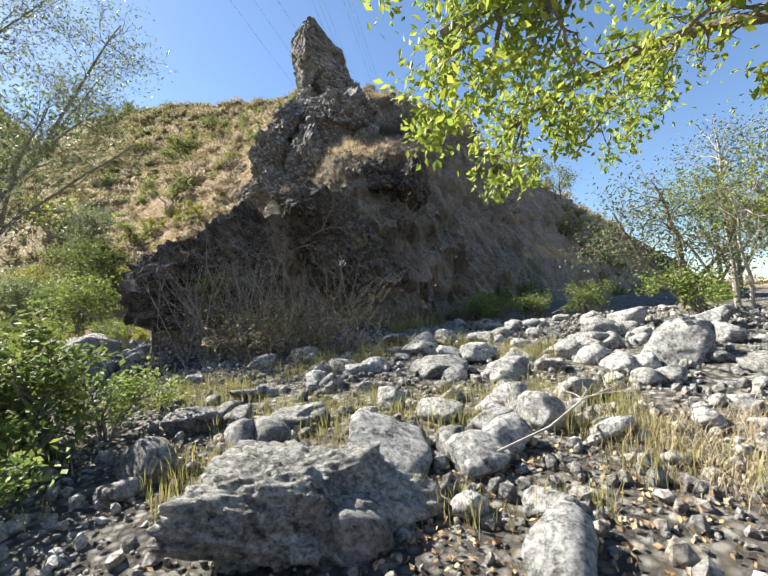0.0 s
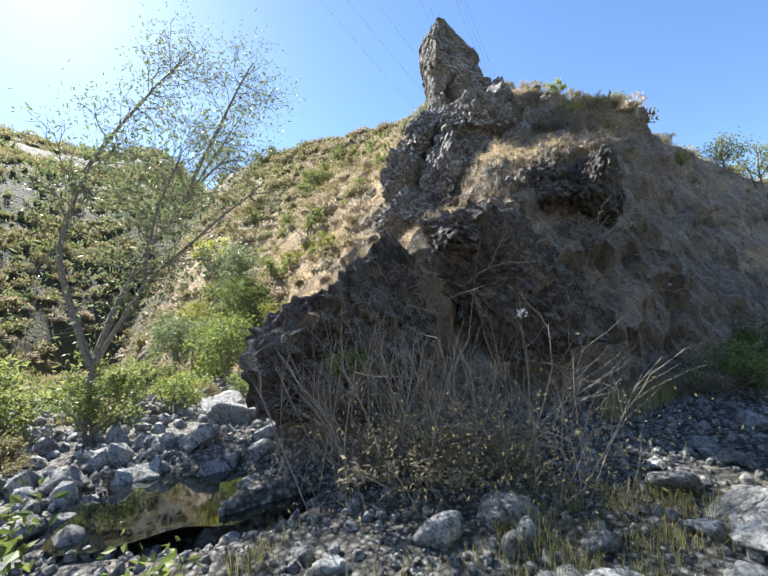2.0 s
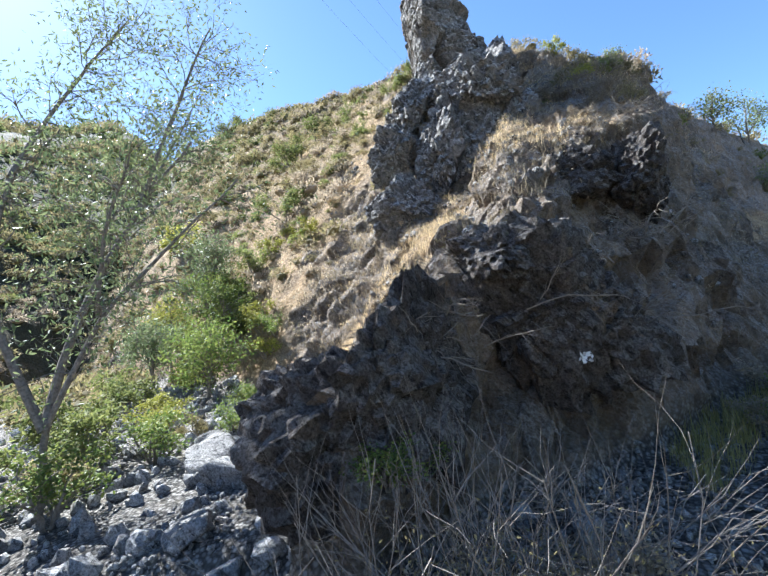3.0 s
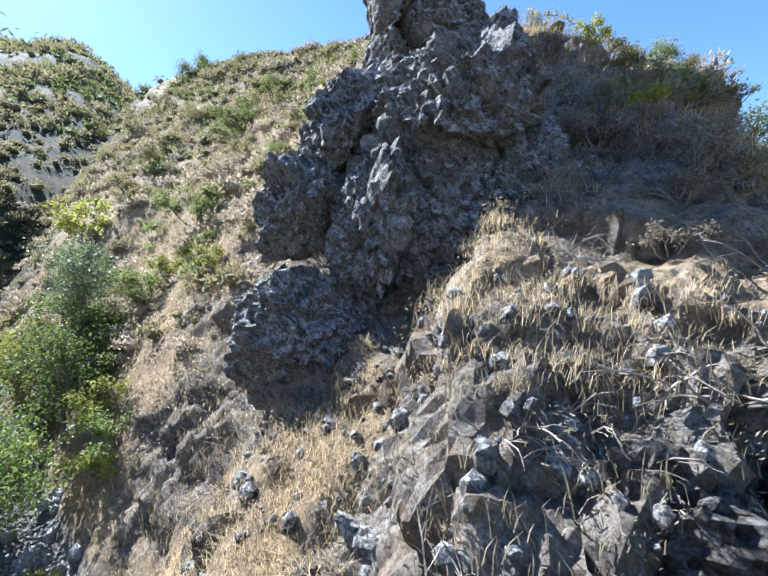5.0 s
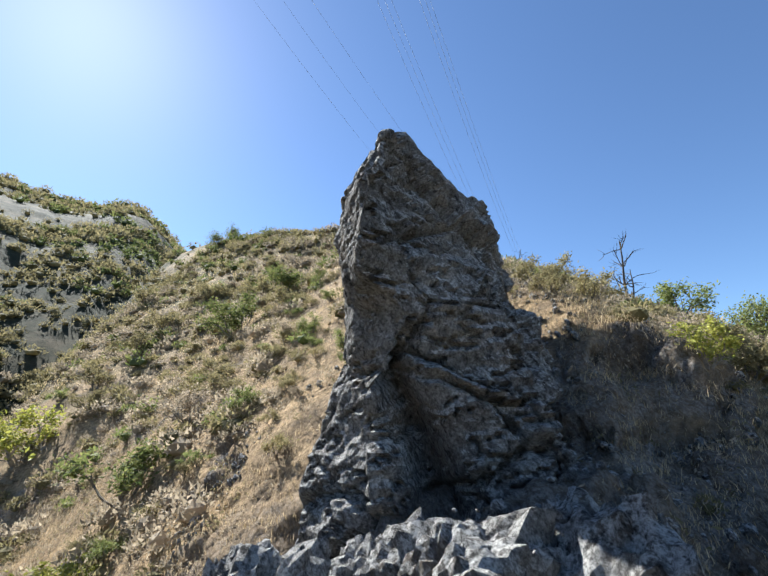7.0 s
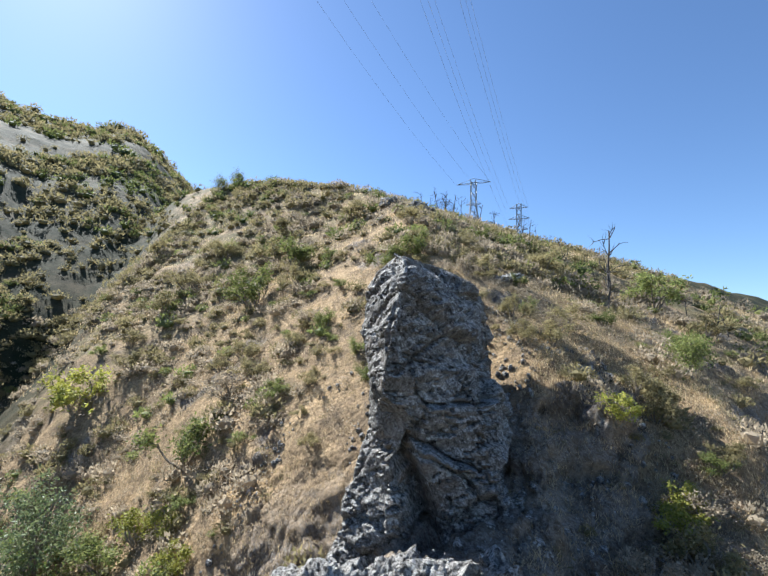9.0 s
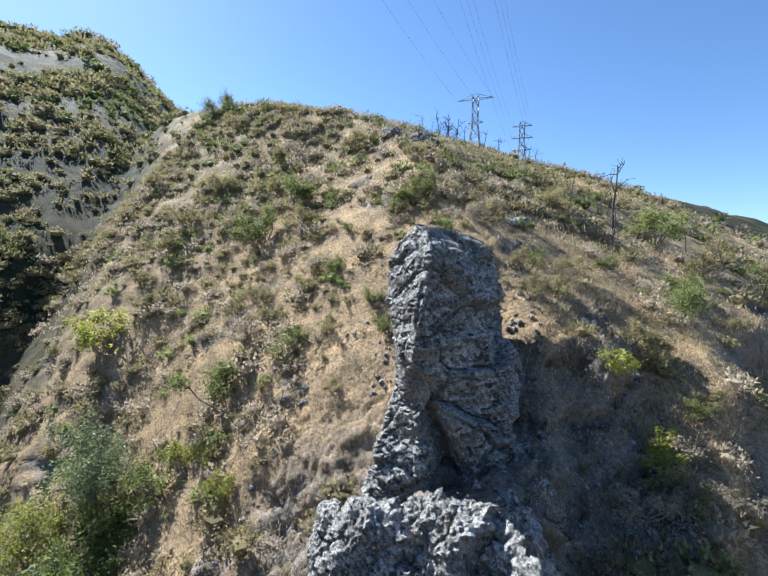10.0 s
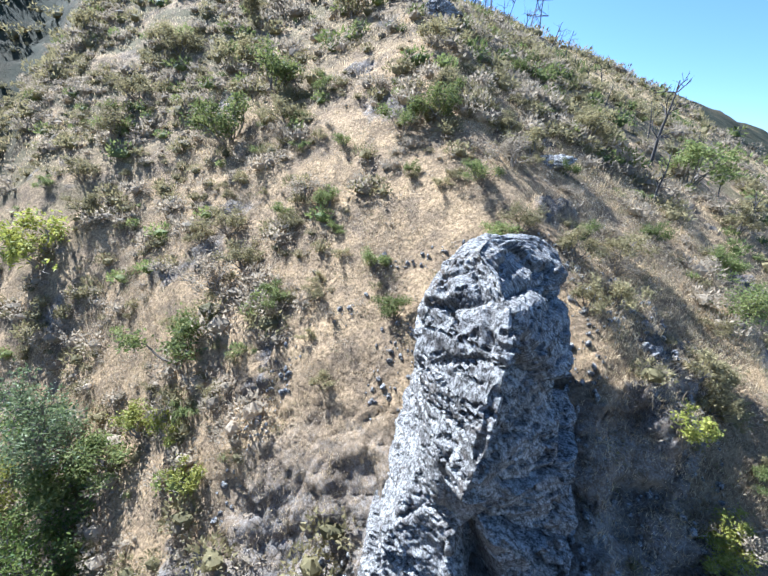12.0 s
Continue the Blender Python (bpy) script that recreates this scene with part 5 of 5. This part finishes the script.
for k, (x, y, h) in enumerate([(16.5, 47.0, 3.6), (15.0, 52.0, 3.0), (19.0, 56.0, 5.0), (20.5, 50.0, 4.2), (-62.0, 78.0, 3.2), (-59.0, 80.0, 2.4)]):
    b = g(x, y)
    tree("ridge_tree", "dark green tree on the ridge against the sky", [
        ([b, (x, y, b[2] + 0.5 * h), (x + 0.2, y, b[2] + 0.9 * h)], 0.1, 20), ([(x, y, b[2] + 0.3 * h), (x - 0.3 * h, y, b[2] + 0.7 * h)], 0.06, 14), ([(x, y, b[2] + 0.3 * h), (x + 0.3 * h, y, b[2] + 0.7 * h)], 0.06, 14),
    ], 530 + k, GREEN, 0.2, 1500, 0.6, 0.1, None, 0.28, 3, 1.2)


def dead_tree(x, y, h, seed, label="burnt leafless tree on the ridge", kids=7):
    r = np.random.default_rng(seed)
    pile, tips = Pile(), []
    trunk = branch(r, (0, 0, -0.2), (r.normal(0, 0.08), r.normal(0, 0.08), 1), h, 0.06, 8)
    tube(pile, trunk, np.linspace(0.022 * h, 0.006 * h, len(trunk)), 6)
    for k in range(kids):
        i = r.integers(3, len(trunk) - 1)
        a = r.uniform(0, 6.3)
        grow(r, pile, trunk[i], (math.cos(a), math.sin(a), r.uniform(0.2, 1.1)), h * r.uniform(0.14, 0.3), 0.008 * h, 1, tips, 3, 0.22, 0.02, 0.6, 4)
    ob = new("dead_tree", pile.mesh("dead_tree", CHAR))
    ob.location = g(x, y)
    return tagged(ob, label, "dead tree", "burnt trees along the ridge")


dead_tree(4.1, 53.4, 6.0, 601, "tall burnt leafless tree on the grassy slope", 12)
dead_tree(3.0, 46.0, 3.4, 602)
rng = np.random.default_rng(31)
for k in range(34):
    f = k / 33
    dead_tree(-26 + 36 * f + rng.normal(0, 1.0), 92 - 34 * f + rng.normal(0, 2.0), rng.uniform(2.0, 4.5) * (1.15 - 0.4 * f), 610 + k, kids=int(rng.integers(3, 8)))
for k in range(6):
    dead_tree(9 + 2.2 * k, 60 - 1.5 * k, rng.uniform(2.5, 4), 660 + k)
dead_tree(-42.5, 80.0, 2.6, 670)
for k, (x, y) in enumerate([(-16.5, 84.0), (-15.2, 82.5), (-14.2, 81.5), (-17.6, 85.5)]):
    dead_tree(x, y, 5.0, 680 + k, "spreading burnt tree thicket on the ridge", 14)


# ---- transmission towers and their cables ----
def tower(x, y, h, label, arms):
    at = g(x, y)
    t = thing("transmission_tower", label, "pylon", at, "transmission towers behind the ridge")
    def strut(pile, a, c, w=0.16):
        tube(pile, np.array([a, c], float), [w, w], 4)
    w0, w1 = 0.12 * h, 0.03 * h
    for sx in (-1, 1):
        for sy in (-1, 1):
            leg = Pile()
            strut(leg, (sx * w0, sy * w0, -2), (sx * w1, sy * w1, 0.72 * h), 0.22)
            strut(leg, (sx * w1, sy * w1, 0.72 * h), (sx * w1, sy * w1, h), 0.18)
            part("leg", leg.mesh("leg", STEEL), t)
    lattice_pile = Pile()
    for k in range(9):
        z0, z1 = h * k / 9, h * (k + 1) / 9
        a0, a1 = (np.interp(z, [0, 0.72 * h, h], [w0, w1, w1]) for z in (z0, z1))
        for sx, sy, tx, ty in ((-1, -1, 1, -1), (1, -1, -1, -1), (-1, 1, 1, 1), (1, 1, -1, 1), (-1, -1, -1, 1), (1, -1, 1, 1)):
            strut(lattice_pile, (sx * a0, sy * a0, z0), (tx * a1, ty * a1, z1), 0.1)
    part("bracing", lattice_pile.mesh("bracing", STEEL), t)
    for z, reach in arms:
        arm = Pile()
        for s in (-1, 1):
            strut(arm, (0, s * w1, z * h), (-reach, 0, z * h), 0.14)
            strut(arm, (0, s * w1, z * h), (reach, 0, z * h), 0.14)
            strut(arm, (0, 0, z * h + 0.06 * h), (s * reach, 0, z * h), 0.12)
        part("crossarm", arm.mesh("crossarm", STEEL), t)
    return at


T1 = tower(-28.0, 205.0, 42.0, "grey steel lattice transmission tower with wide crossarm", [(0.97, 8.0), (0.72, 3.5)])
T2 = tower(-8.0, 225.0, 38.0, "grey steel lattice transmission tower with three crossarms", [(0.95, 4.5), (0.8, 5.0), (0.65, 4.5)])


def cable(a, c, sag, label="thin overhead power cable crossing the sky"):
    s = np.linspace(0, 1, 40)[:, None]
    pts = np.array(a) * (1 - s) + np.array(c) * s - np.array((0, 0, 1.0)) * (4 * sag * s * (1 - s))
    pile = Pile()
    tube(pile, pts, np.full(40, 0.035), 4)
    tagged(new("power_cable", pile.mesh("power_cable", STEEL)), label, "cable", "power cables overhead")


for k, off in enumerate((-8.0, 0.0, 8.0)):
    cable((T1[0] + off, T1[1], T1[2] + 40.5), (-75 + off * 0.6, -10, 150 + 2 * k), 10)
for k, off in enumerate((-4.5, 4.5)):
    for z in (36.0, 30.5, 24.7):
        cable((T2[0] + off, T2[1], T2[2] + z), (-35 + off, -10, 118 + z), 10)
